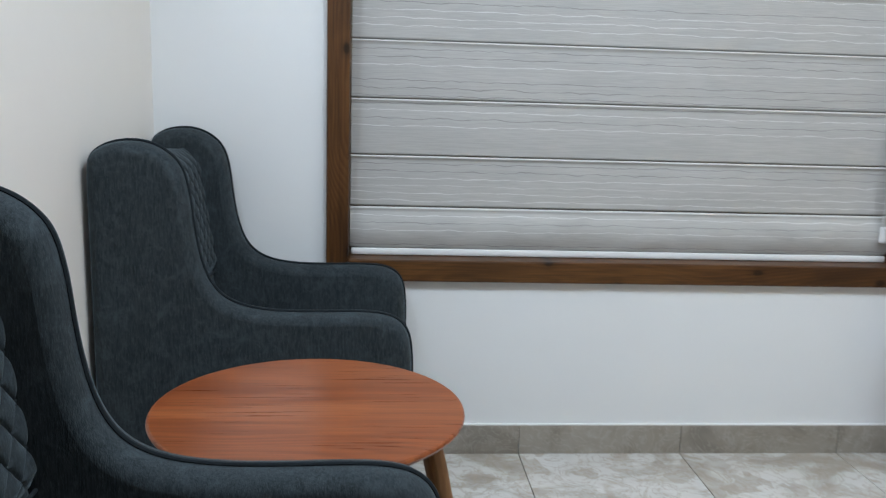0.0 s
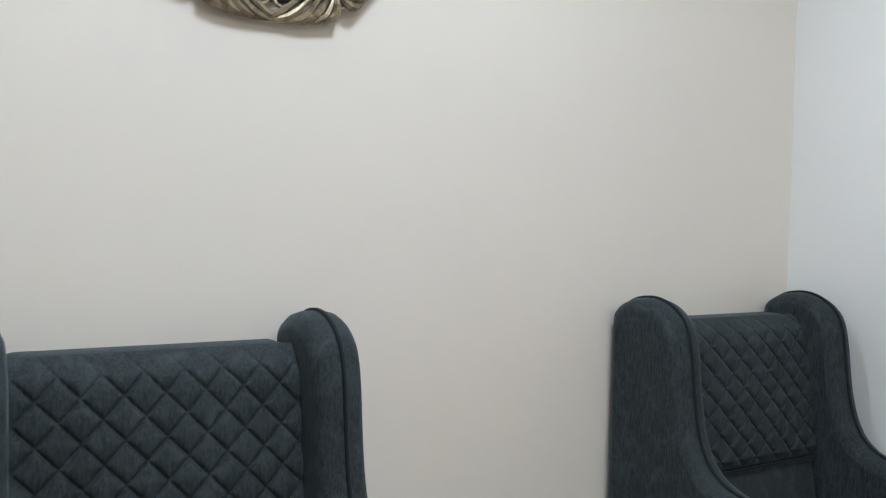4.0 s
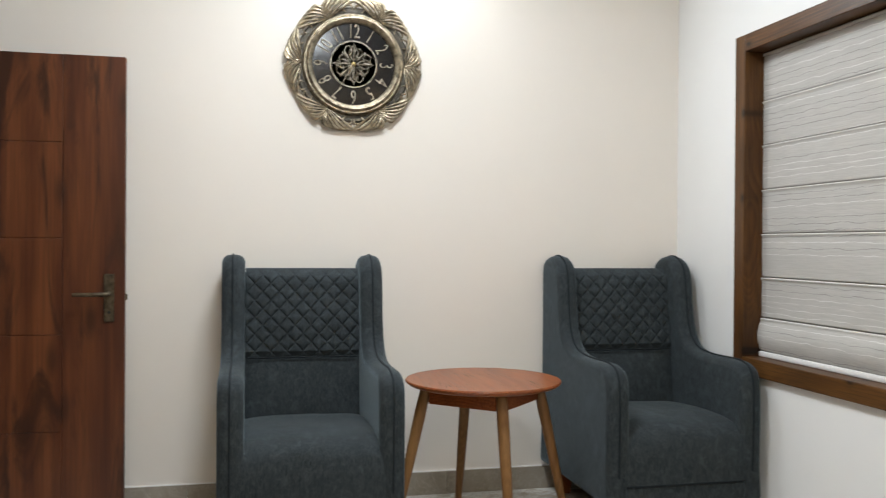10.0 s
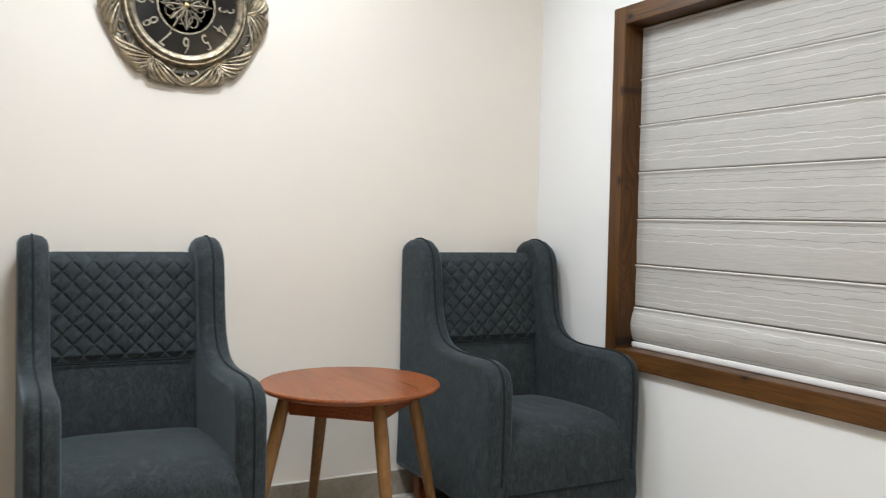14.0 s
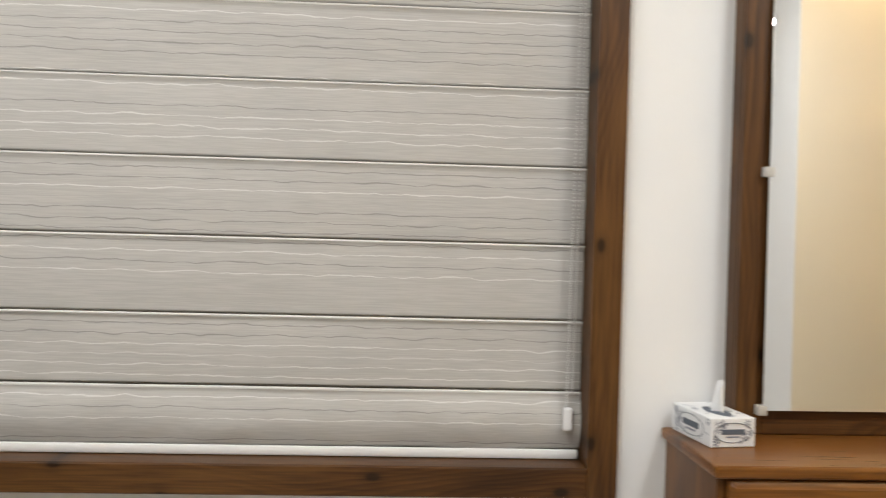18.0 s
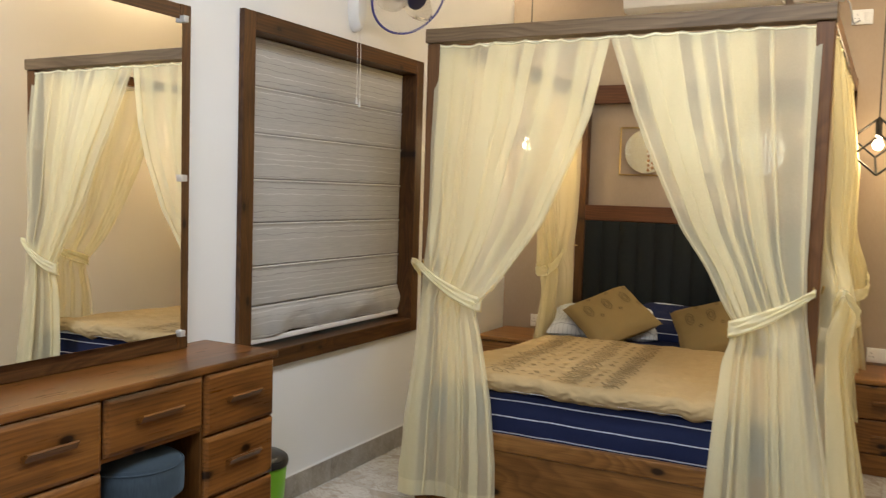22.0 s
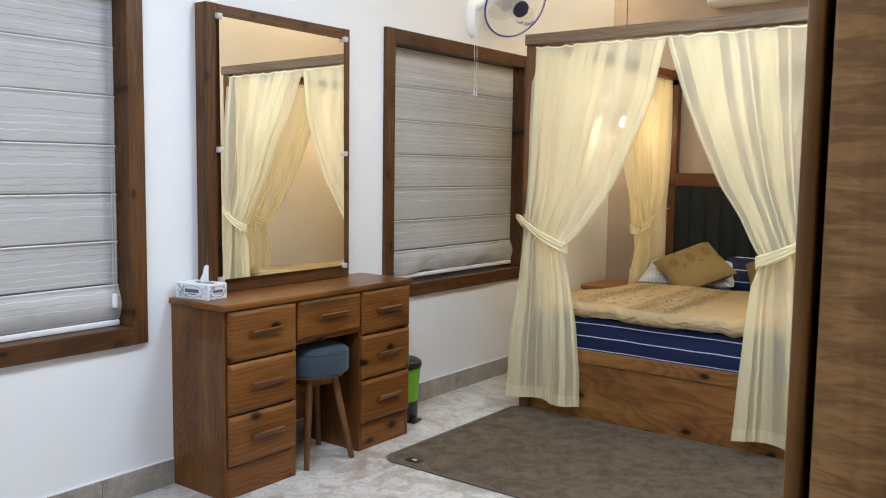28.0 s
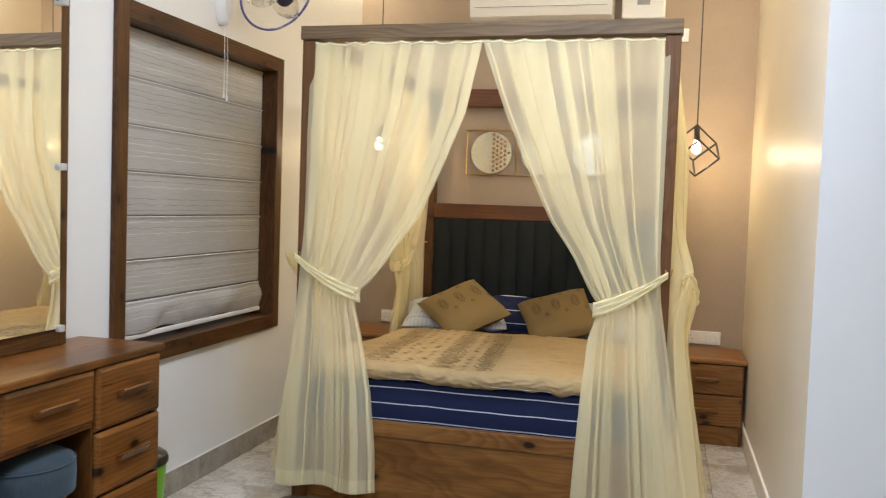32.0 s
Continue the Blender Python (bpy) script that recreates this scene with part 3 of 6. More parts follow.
def ring(c, ax, ay, r, n=16, ry=None):
    c, ax, ay = Vector(c), Vector(ax), Vector(ay)
    return [c + ax * (math.cos(2 * math.pi * i / n) * r) + ay * (math.sin(2 * math.pi * i / n) * (ry or r)) for i in range(n)]


def sides(d):
    d = Vector(d).normalized()
    a = d.cross(Vector((0, 0, 1)) if abs(d.z) < 0.9 else Vector((1, 0, 0))).normalized()
    return a, d.cross(a)


def rod(p0, p1, r0, r1=None, n=14):
    p0, p1 = Vector(p0), Vector(p1)
    r1 = r0 if r1 is None else r1
    a, b = sides(p1 - p0)
    d = (p1 - p0).normalized()
    e = min(0.25 * min(r0, r1), 0.003)
    return loft([ring(p0, a, b, r0 - e, n), ring(p0 + d * e, a, b, r0, n), ring(p1 - d * e, a, b, r1, n), ring(p1, a, b, r1 - e, n)])


def tube(points, r, n=8, wrap=False):
    pts = [Vector(p) for p in points]
    rings_, last = [], None
    for i, p in enumerate(pts):
        q0 = pts[i - 1] if i or wrap else pts[0]
        q1 = pts[(i + 1) % len(pts)] if i < len(pts) - 1 or wrap else pts[-1]
        d = (q1 - q0).normalized()
        if last is None:
            last = sides(d)[0]
        a = (last - d * last.dot(d)).normalized()
        last = a
        rr = r[i] if isinstance(r, (list, tuple)) else r
        rings_.append(ring(p, a, d.cross(a), rr, n))
    return loft(rings_, wrap=wrap)


def lathe(c, axis, profile, n=40):
    """profile: (distance along the axis, radius)."""
    a, b = sides(axis)
    d = Vector(axis).normalized()
    return loft([ring(Vector(c) + d * h, a, b, max(r, 0.0004), n) for h, r in profile])


def grid(f, nu, nv):
    bm = bmesh.new()
    rows = [[bm.verts.new(f(i / nu, j / nv)) for i in range(nu + 1)] for j in range(nv + 1)]
    for a, b in zip(rows, rows[1:]):
        for i in range(nu):
            bm.faces.new((a[i], a[i + 1], b[i + 1], b[i]))
    return bm


def along(table, x):
    return float(np.interp(x, [a for a, _ in table], [b for _, b in table]))


def text_bm(s, size, thick=0.0006):
    cu = bpy.data.curves.new("lettering", "FONT")
    cu.body, cu.size, cu.align_x, cu.align_y, cu.extrude, cu.resolution_u = s, size, "CENTER", "CENTER", thick, 2
    ob = bpy.data.objects.new("lettering", cu)
    scene.collection.objects.link(ob)
    me = bpy.data.meshes.new_from_object(ob.evaluated_get(bpy.context.evaluated_depsgraph_get()))
    bpy.data.objects.remove(ob)
    bm = bmesh.new()
    bm.from_mesh(me)
    bpy.data.meshes.remove(me)
    return bm


# ---- the plan, in metres: x from the clock wall to the head wall, y = 0 at the window wall ----
LX, HY, CEIL_Z = 6.925, -2.622, 3.0
XE, BACK = 4.365, -3.62
W1, W2 = (0.638, 2.599), (4.239, 5.577)
WZ = (0.715, 2.057)


def wall(name, boxes, mat, label):
    return solid(name, join(*[rbox(a, b, 0) for a, b in boxes]), mat, label, "wall", "structure", smooth=False)


floor = solid("floor", rbox((-0.2, -4.2, -0.12), (7.15, 0.2, -0.012), 0), GROUT, "polished cream and brown marble tile floor", "floor", "structure", smooth=False)
solid("ceiling", rbox((-0.2, -4.2, CEIL_Z), (7.15, 0.2, CEIL_Z + 0.12), 0), CEIL, "plain white painted ceiling", "ceiling", "structure", smooth=False)
wall("wall_west", [((-0.2, -4.2, 0), (0, 0.2, CEIL_Z))], CREAM, "cream painted wall behind the armchairs")
g = 0.055  # the casings cover the edge of the openings
nb = [((0, 0, 0), (W1[0] - g, 0.2, CEIL_Z)), ((W1[1] + g, 0, 0), (W2[0] - g, 0.2, CEIL_Z)), ((W2[1] + g, 0, 0), (7.15, 0.2, CEIL_Z))]
for w in (W1, W2):
    nb += [((w[0] - g, 0, 0), (w[1] + g, 0.2, WZ[0] - g)), ((w[0] - g, 0, WZ[1] + g), (w[1] + g, 0.2, CEIL_Z))]
wall("wall_north", nb, WHITE, "white painted wall with two shaded windows")
wall("wall_east", [((LX, -4.2, 0), (7.15, 0, CEIL_Z))], TAUPE, "taupe textured wall behind the bed")
wall("wall_south", [((XE, -4.2, 0), (LX, HY, CEIL_Z))], SATIN, "satin cream wall beside the bed")
wall("wall_back", [((1.02, -4.2, 0), (XE, BACK, CEIL_Z)), ((0.0, -4.2, 0), (0.14, BACK, CEIL_Z)), ((0.14, -4.2, 2.06), (1.02, BACK, CEIL_Z)), ((0.14, -4.2, 0), (1.02, -4.1, 2.06))], WHITE, "white painted wall with the doorway")
# the outer corner of the bed-side wall is painted white on its west face
wall("wall_return", [((XE - 0.006, BACK, 0), (XE, HY, CEIL_Z))], WHITE, "white painted end of the projecting wall")


# ---- windows ----
def window(name, w, label):
    x0, x1 = w
    fw, y0, y1 = 0.075, -0.024, 0.15
    z0, z1 = WZ
    root = thing(name, ((x0 + x1) / 2, 0, z0 - fw), label, "window")
    root["kind"] = "structure"
    part("window_frame", rbox((x0 - fw, y0, z0 - fw), (x0, y1, z1 + fw), 0.004), FRAME_Z, root)
    part("jamb", rbox((x1, y0, z0 - fw), (x1 + fw, y1, z1 + fw), 0.004), FRAME_Z, root)
    part("head", rbox((x0, y0, z1), (x1, y1, z1 + fw), 0.004), FRAME_X, root)
    part("window_sill", rbox((x0, y0 - 0.003, z0 - fw), (x1, y1, z0), 0.004), FRAME_X, root)
    for k in range(2):
        a = x0 + (x1 - x0) * k / 2
        part("pane", rbox((a + 0.02, 0.132, z0 + 0.02), (a + (x1 - x0) / 2 - 0.02, 0.137, z1 - 0.02), 0), GLASS, root)
    part("mullion", rbox(((x0 + x1) / 2 - 0.02, 0.122, z0), ((x0 + x1) / 2 + 0.02, 0.149, z1), 0.003), FRAME_Z, root)
    return root


def roman_blind(w, seams, bottom, label, curl, chain):
    """A drawn roman blind: cloth panels between batten seams, a white bottom rail and a bead chain."""
    x0, x1 = w[0] + 0.003, w[1] - 0.003
    top = WZ[1] - 0.004
    root = thing("roman_blind", ((x0 + x1) / 2, 0.065, bottom), label, "blind", "roman blinds")
    zs = [top] + seams + [bottom + 0.022]
    for k, (za, zb) in enumerate(zip(zs, zs[1:])):
        last = k == len(zs) - 2

        def sheet(u, v, za=za, zb=zb, last=last, k=k):
            # rows crowd towards the seams
            v = 0.5 - 0.5 * math.cos(math.pi * v)
            x, z = x0 + (x1 - x0) * u, za + (zb - za) * v
            n = noise.noise(Vector((x * 2.2, k * 3.1, z * 3.0)))
            y = 0.070 - 0.0022 * math.sin(math.pi * v) - 0.0035 * n * math.sin(math.pi * v)
            y -= 0.0055 * math.exp(-(((za - z) - 0.006) / 0.005) ** 2) - 0.0060 * math.exp(-((z - zb) / 0.0036) ** 2)
            if last:
                y -= 0.020 * math.sin(math.pi * v * 0.9) + 0.010 * max(0, noise.noise(Vector((x * 5, 7.3, z * 9)))) * curl
                z += 0.006 * curl * noise.noise(Vector((x * 4, 1.1, 0))) * v
            return x, y, z

        part("panel", grid(sheet, 70 if last else 44, 30), BLIND, root)
        if not last:
            part("batten", tube([(x0 + (x1 - x0) * i / 24, 0.0655 + 0.0006 * math.sin(i * 1.7 + k), zb - 0.0034) for i in range(25)], 0.0028, 8), SEAM_LIT, root, "batten seam with its highlight in the pale colour")
    part("bottom_rail", rbox((x0 + 0.004, 0.050, bottom), (x1 - 0.004, 0.066, bottom + 0.024), 0.006), RAIL, root, "glossy white rail")
    if chain:
        cx = x1 - 0.018
        pts = [(cx, 0.045, top - 0.02), (cx - 0.004, 0.043, 1.3), (cx - 0.008, 0.039, bottom + 0.17)]
        pts2 = [(cx - 0.012, 0.043, top - 0.02), (cx - 0.018, 0.041, 1.3), (cx - 0.022, 0.037, bottom + 0.12)]
        beads = bmesh.new()
        for line in (pts, pts2):
            for i in range(150):
                f = i / 149 * 2
                k = min(int(f), 1)
                p = Vector(line[k]).lerp(Vector(line[k + 1]), f - k)
                bmesh.ops.create_icosphere(beads, subdivisions=1, radius=0.0031, matrix=Matrix.Translation(p))
        part("bead_chain", beads, CHAIN, root, "grey plastic bead chain")
        part("chain_weight", rbox((cx - 0.030, 0.029, bottom + 0.075), (cx - 0.006, 0.043, bottom + 0.135), 0.009, 3), RAIL, root, "white chain weight")
    return root


SEAMS = [1.840, 1.646, 1.450, 1.255, 1.063, 0.885]
window("window_1", W1, "wide window in a brown knotty wood frame")
window("window_2", W2, "smaller window in a brown knotty wood frame")
roman_blind(W1, SEAMS, 0.716, "drawn grey roman blind with wavy stripes in the wide window", 1.0, True)
roman_blind(W2, [1.846, 1.648, 1.451, 1.262, 1.073, 0.898], 0.735, "drawn grey roman blind with a curled lower edge", 2.6, False)


# ---- skirting: a course of marble tiles ----
def skirting(name, start, end, out, label, mat=SKIRT):
    """Tiles along a wall from start to end; out is the way into the room."""
    a, b = Vector(start), Vector(end)
    d, n = (b - a).normalized(), Vector(out)
    root = tagged(new(name), label, "skirting", "", "structure")
    length = (b - a).length
    mesh_full, at = None, 0.0
    while at < length - 0.02:
        size = min(0.6, length - at)
        if size > 0.599 and mesh_full:
            me = mesh_full
        else:
            me = to_mesh("tile", rbox((0, 0, 0), (size - 0.002, 0.011, 0.108), 0.0012, 1), mat)
            mesh_full = me if size > 0.599 else mesh_full
        ob = new("tile", me)
        ob.parent = root
        ax = d if d.cross(n).z > 0 else -d
        o = a + d * at if ax == d else a + d * (at + size - 0.002)
        m = Matrix((ax, n, Vector((0, 0, 1)))).transposed().to_4x4()
        m.translation = o
        ob.matrix_basis = m
        at += size
    side = n * 0.0085
    line = loft([[c, c + side, c + side + Vector((0, 0, 0.0045)), c + Vector((0, 0, 0.0045))] for c in (a + Vector((0, 0, 0.1085)), b + Vector((0, 0, 0.1085)))])
    ob = new("caulk_line", to_mesh("caulk_line", line, CAULK, False))
    ob.parent = root


# ---- door, opened against the clock wall ----
def make_door():
    root = thing("door_1", (0.18, -3.09, 0), "red-brown wooden door standing open against the cream wall", "door")
    root["kind"] = "structure"
    x0, x1, y0, y1, zt = 0.164, 0.200, -3.53, -2.655, 1.978
    part("door_core", rbox((x0, y0, 0.008), (x1 - 0.004, y1, zt), 0.002), DOOR, root)
    ys = y1 - 0.245
    part("stile", rbox((x1 - 0.004, ys + 0.0018, 0.008), (x1, y1, zt), 0.0016), DOOR, root)
    zs = [0.008, 0.410, 0.812, 1.214, 1.612, zt]
    for a, b in zip(zs, zs[1:]):
        part("panel", rbox((x1 - 0.004, y0, a + 0.0016), (x1, ys - 0.0018, b - 0.0016), 0.0016), DOOR, root)
    yh = -2.716
    h = part("door_handle", rbox((x1, yh - 0.021, 0.865), (x1 + 0.009, yh + 0.021, 1.065), 0.003), BRONZE, root, "bronze handle plate with a lever")
    lever = tube([(x1 + 0.006, yh, 0.982), (x1 + 0.05, yh, 0.982), (x1 + 0.056, yh - 0.010, 0.982), (x1 + 0.056, yh - 0.06, 0.981), (x1 + 0.054, yh - 0.135, 0.981)], [0.011, 0.010, 0.010, 0.009, 0.008], 10)
    part("lever", lever, BRONZE, h)
    part("keyhole", rod((x1 + 0.008, yh, 0.905), (x1 + 0.011, yh, 0.905), 0.006), BLACKP, h)
    for z in (0.875, 1.055):
        part("screw", rod((x1 + 0.008, yh, z), (x1 + 0.0105, yh, z), 0.0035), BRONZE, h)
    part("latch", rbox((x0 + 0.008, y1 - 0.002, 0.955), (x1 - 0.014, y1 + 0.008, 0.98), 0.002), BRONZE, root)


make_door()

# ---- sitting corner ----
def side_profile():
    """Outline of a chair side in the x-z plane: tall wing, swept neck, level arm, upright front."""
    key = [(-0.018, 0.130), (-0.018, 0.500), (-0.018, 0.900), (-0.018, 1.087), (-0.010, 1.114), (0.030, 1.140), (0.085, 1.150), (0.135, 1.144), (0.180, 1.121),
           (0.212, 1.085), (0.228, 1.020), (0.237, 0.930), (0.250, 0.855), (0.270, 0.796), (0.302, 0.752), (0.356, 0.724), (0.440, 0.711), (0.545, 0.710),
           (0.640, 0.713), (0.712, 0.711), (0.760, 0.697), (0.790, 0.664), (0.801, 0.608), (0.803, 0.530), (0.802, 0.400), (0.798, 0.260), (0.792, 0.130)]
    pts = [Vector((x, 0, z)) for x, z in key]
    for _ in range(2):
        out = []
        for i, p in enumerate(pts):
            q = pts[(i + 1) % len(pts)]
            sharp = p.z < 0.2 or q.z < 0.2
            out += [p, q] if sharp else [p.lerp(q, 0.25), p.lerp(q, 0.75)]
        pts = out
    clean = []
    for p in pts:
        if not clean or min((p - clean[-1]).length, (p - clean[0]).length) > 1e-4:
            clean.append(p)
    return clean


def upholstered_side(y0, y1, bulge):
    """The side solid between y0 (inner) and y1 (outer), rolled at its rim."""
    prof = side_profile()
    n = len(prof)
    norms = []
    for i in range(n):
        d = prof[(i + 1) % n] - prof[i - 1]
        norms.append(Vector((d.z, 0, -d.x)).normalized())
    centre = Vector((0.25, 0, 0.6))
    t = y1 - y0
    rings_ = []
    for f, inset in ((0.0, 0.0301), (0.0, 0.030), (0.06, 0.016), (0.18, 0.005), (0.36, 0.0), (0.64, 0.0), (0.82, 0.004), (0.94, 0.013), (1.0, 0.026), (1.0, 0.0261)):
        ringp = []
        for p, q in zip(prof, norms):
            s = 1 if (p + q * 0.01 - centre).length < (p - centre).length else -1
            w = p + q * s * inset
            if inset in (0.0301, 0.0261):
                w = w.lerp(Vector((0.20, 0, 0.55)), 0.02)
            puff = bulge * math.sin(math.pi * f) * (1 if f > 0.5 else 0)
            ringp.append((w.x, y0 + t * f + puff, w.z))
        rings_.append(ringp)
    return loft(rings_)


def armchair():
    root = thing("armchair", (0, 0, 0), "slate grey fabric wing armchair with a quilted back", "armchair", "wing armchairs")
    for s in (-1, 1):
        side = part("arm_and_wing", upholstered_side(s * 0.248, s * 0.346, 0.0), SLATE, root)
        prof = [p for p in side_profile()]
        k0 = max(i for i, p in enumerate(prof) if p.x < -0.010 and 0.85 < p.z < 1.08)
        line = [(p.x + 0.0015, s * 0.300, p.z + 0.002) for p in prof[k0 + 1:] if p.z > 0.14]
        part("piping", tube(line, 0.0042, 6), PIPE, side, "dark piped seam")
    # tilted back: plain lower panel, quilted upper panel
    lean = 0.100

    def back_x(z):
        return 0.225 - lean * (z - 0.45) / 0.65

    def quilt(u, v):
        y, z = -0.246 + 0.492 * u, 0.705 + 0.384 * v
        a, b = y / 0.069 + z / 0.073, y / 0.069 - z / 0.073
        gap = min(abs(a - round(a)), abs(b - round(b))) * 2
        # flat-topped diamonds between narrow stitched grooves
        h = 0.0075 * (1 - math.exp(-gap / 0.13)) + 0.0030 * abs(math.sin(math.pi * a) * math.sin(math.pi * b))
        edge = min(1.0, 14 * v, 9 * (1 - v) + 0.15)
        roll = 0.035 * max(0.0, (v - 0.84) / 0.16) ** 2.2
        return back_x(z) + h * edge - roll + 0.012 * math.sin(math.pi * u) * math.sin(math.pi * v) + 0.005 * (min(v * 16, 1) - 1), y, z

    q = grid(quilt, 210, 170)
    part("quilted_panel", q, SLATE, root, "diamond quilted upper back")

    def lower(u, v):
        y, z = -0.246 + 0.492 * u, 0.43 + 0.272 * v
        return back_x(z) + 0.016 * math.sin(math.pi * u) ** 0.5 * math.sin(math.pi * v) ** 0.6 - 0.010 + 0.002 * noise.noise(Vector((y * 9, z * 9, 3))), y, z

    part("lower_back", grid(lower, 26, 18), SLATE, root)
    part("back_shell", rbox((-0.006, -0.248, 0.14), (0.105, 0.248, 1.087), 0.02, 3), SLATE, root)
    part("back_seam", tube([(back_x(0.703) + 0.004, -0.236, 0.703), (back_x(0.703) + 0.006, 0.236, 0.703)], 0.0035, 6), PIPE, root)

    # seat: crowned top, rolled front, wider than the gap between the arms at its front; base band under a seam
    rings_ = []
    prof = [(0.16, 0.225), (0.16, 0.400), (0.18, 0.448), (0.24, 0.462), (0.34, 0.472), (0.44, 0.478), (0.54, 0.481), (0.62, 0.481), (0.68, 0.477), (0.725, 0.468),
            (0.760, 0.452), (0.784, 0.428), (0.798, 0.396), (0.803, 0.350), (0.805, 0.300), (0.803, 0.226)]
    for i in range(41):
        f = -1 + 2 * i / 40
        cr = (1 - abs(f) ** 6)
        rg = []
        for x, z in prof:
            y = (0.247 + 0.026 * min(1.0, max(0.0, (x - 0.70) / 0.08))) * f
            w = 0.0045 * noise.noise(Vector((x * 14, y * 10, 1.7))) * cr if z > 0.40 else 0
            if z > 0.45:
                # creases pulled into the pad
                for cx, cy, turn in ((0.50, 0.02, 0.2), (0.56, -0.05, -0.3), (0.46, 0.07, 0.5)):
                    w -= 0.005 * math.exp(-((x - cx) / 0.06) ** 2) * math.exp(-((y - cy + turn * (x - cx)) / 0.013) ** 2)
            front = 0.008 * (1 - cr) if x > 0.77 else 0
            rg.append((x - front, y, z - (0.012 * (1 - cr) if z > 0.40 else 0) + w))
        rings_.append(rg)
    part("seat", loft(rings_), SLATE, root)
    part("base_band", rbox((0.15, -0.268, 0.150), (0.799, 0.268, 0.2245), 0.010, 3), SLATE, root)
    part("seat_seam", tube([(0.800, -0.266, 0.2255), (0.802, -0.2, 0.2255), (0.802, 0.2, 0.2255), (0.800, 0.266, 0.2255)], 0.0036, 6), PIPE, root)
    part("underside", rbox((0.02, -0.30, 0.128), (0.77, 0.30, 0.155), 0.006), IRON, root)
    for x in (0.07, 0.70):
        for y in (-0.255, 0.255):
            a, b = 0.033, 0.027
            rg = [[(x + sx * r, y + sy * r, z) for sx, sy in ((-1, -1), (1, -1), (1, 1), (-1, 1))] for r, z in ((b, 0.0), (a, 0.130))]
            leg = loft(rg)
            bmesh.ops.bevel(leg, geom=leg.edges, offset=0.004, segments=2, affect="EDGES")
            part("leg", leg, RED_X, root, "square wooden leg")
    return root


chair_a = armchair()
chair_b = copy_thing(chair_a, pose(0.030, -0.392, 0))
chair_a.matrix_basis = pose(0.046, -1.912, 0)
chair_b["label"] = "slate grey fabric wing armchair in the corner beside the window"


def side_table():
    cx, cy, zt, r = 0.601, -1.198, 0.645, 0.322
    root = thing("side_table", (cx, cy, 0), "round red-brown wooden side table between the armchairs", "table")
    part("tabletop", lathe((cx, cy, zt - 0.026), (0, 0, 1), [(0, 0.0), (0.0, r - 0.035), (0.006, r - 0.014), (0.014, r - 0.003), (0.020, r), (0.0245, r - 0.002), (0.026, r - 0.006), (0.026, 0.0)], 72), RED_X, root, "glossy red-brown top with grain")
    tops, feet = [], []
    for k in range(4):
        a = radians(90 * k + 1.5)
        d = Vector((math.cos(a), math.sin(a), 0))
        tops.append(Vector((cx, cy, zt - 0.026)) + d * 0.242)
        feet.append(Vector((cx, cy, 0)) + d * 0.380)
    for p, q in zip(tops, feet):
        m = p.lerp(q, 0.18)
        part("leg", tube([p, m, p.lerp(q, 0.5), q + Vector((0, 0, 0.0))], [0.021, 0.024, 0.021, 0.0145], 16), LEG, root, "splayed tapering leg")
    for k in range(4):
        p, q = tops[k], tops[(k + 1) % 4]
        d = (q - p).normalized()
        n = Vector((-d.y, d.x, 0))
        a, b = p + d * 0.02 - Vector((0, 0, 0.004)), q - d * 0.02 - Vector((0, 0, 0.004))
        down = Vector((0, 0, -0.062))
        part("apron", loft([[a - n * 0.009, a + n * 0.009, a + n * 0.009 + down, a - n * 0.009 + down], [b - n * 0.009, b + n * 0.009, b + n * 0.009 + down, b - n * 0.009 + down]]), RED_X, root, smooth=False)


side_table()


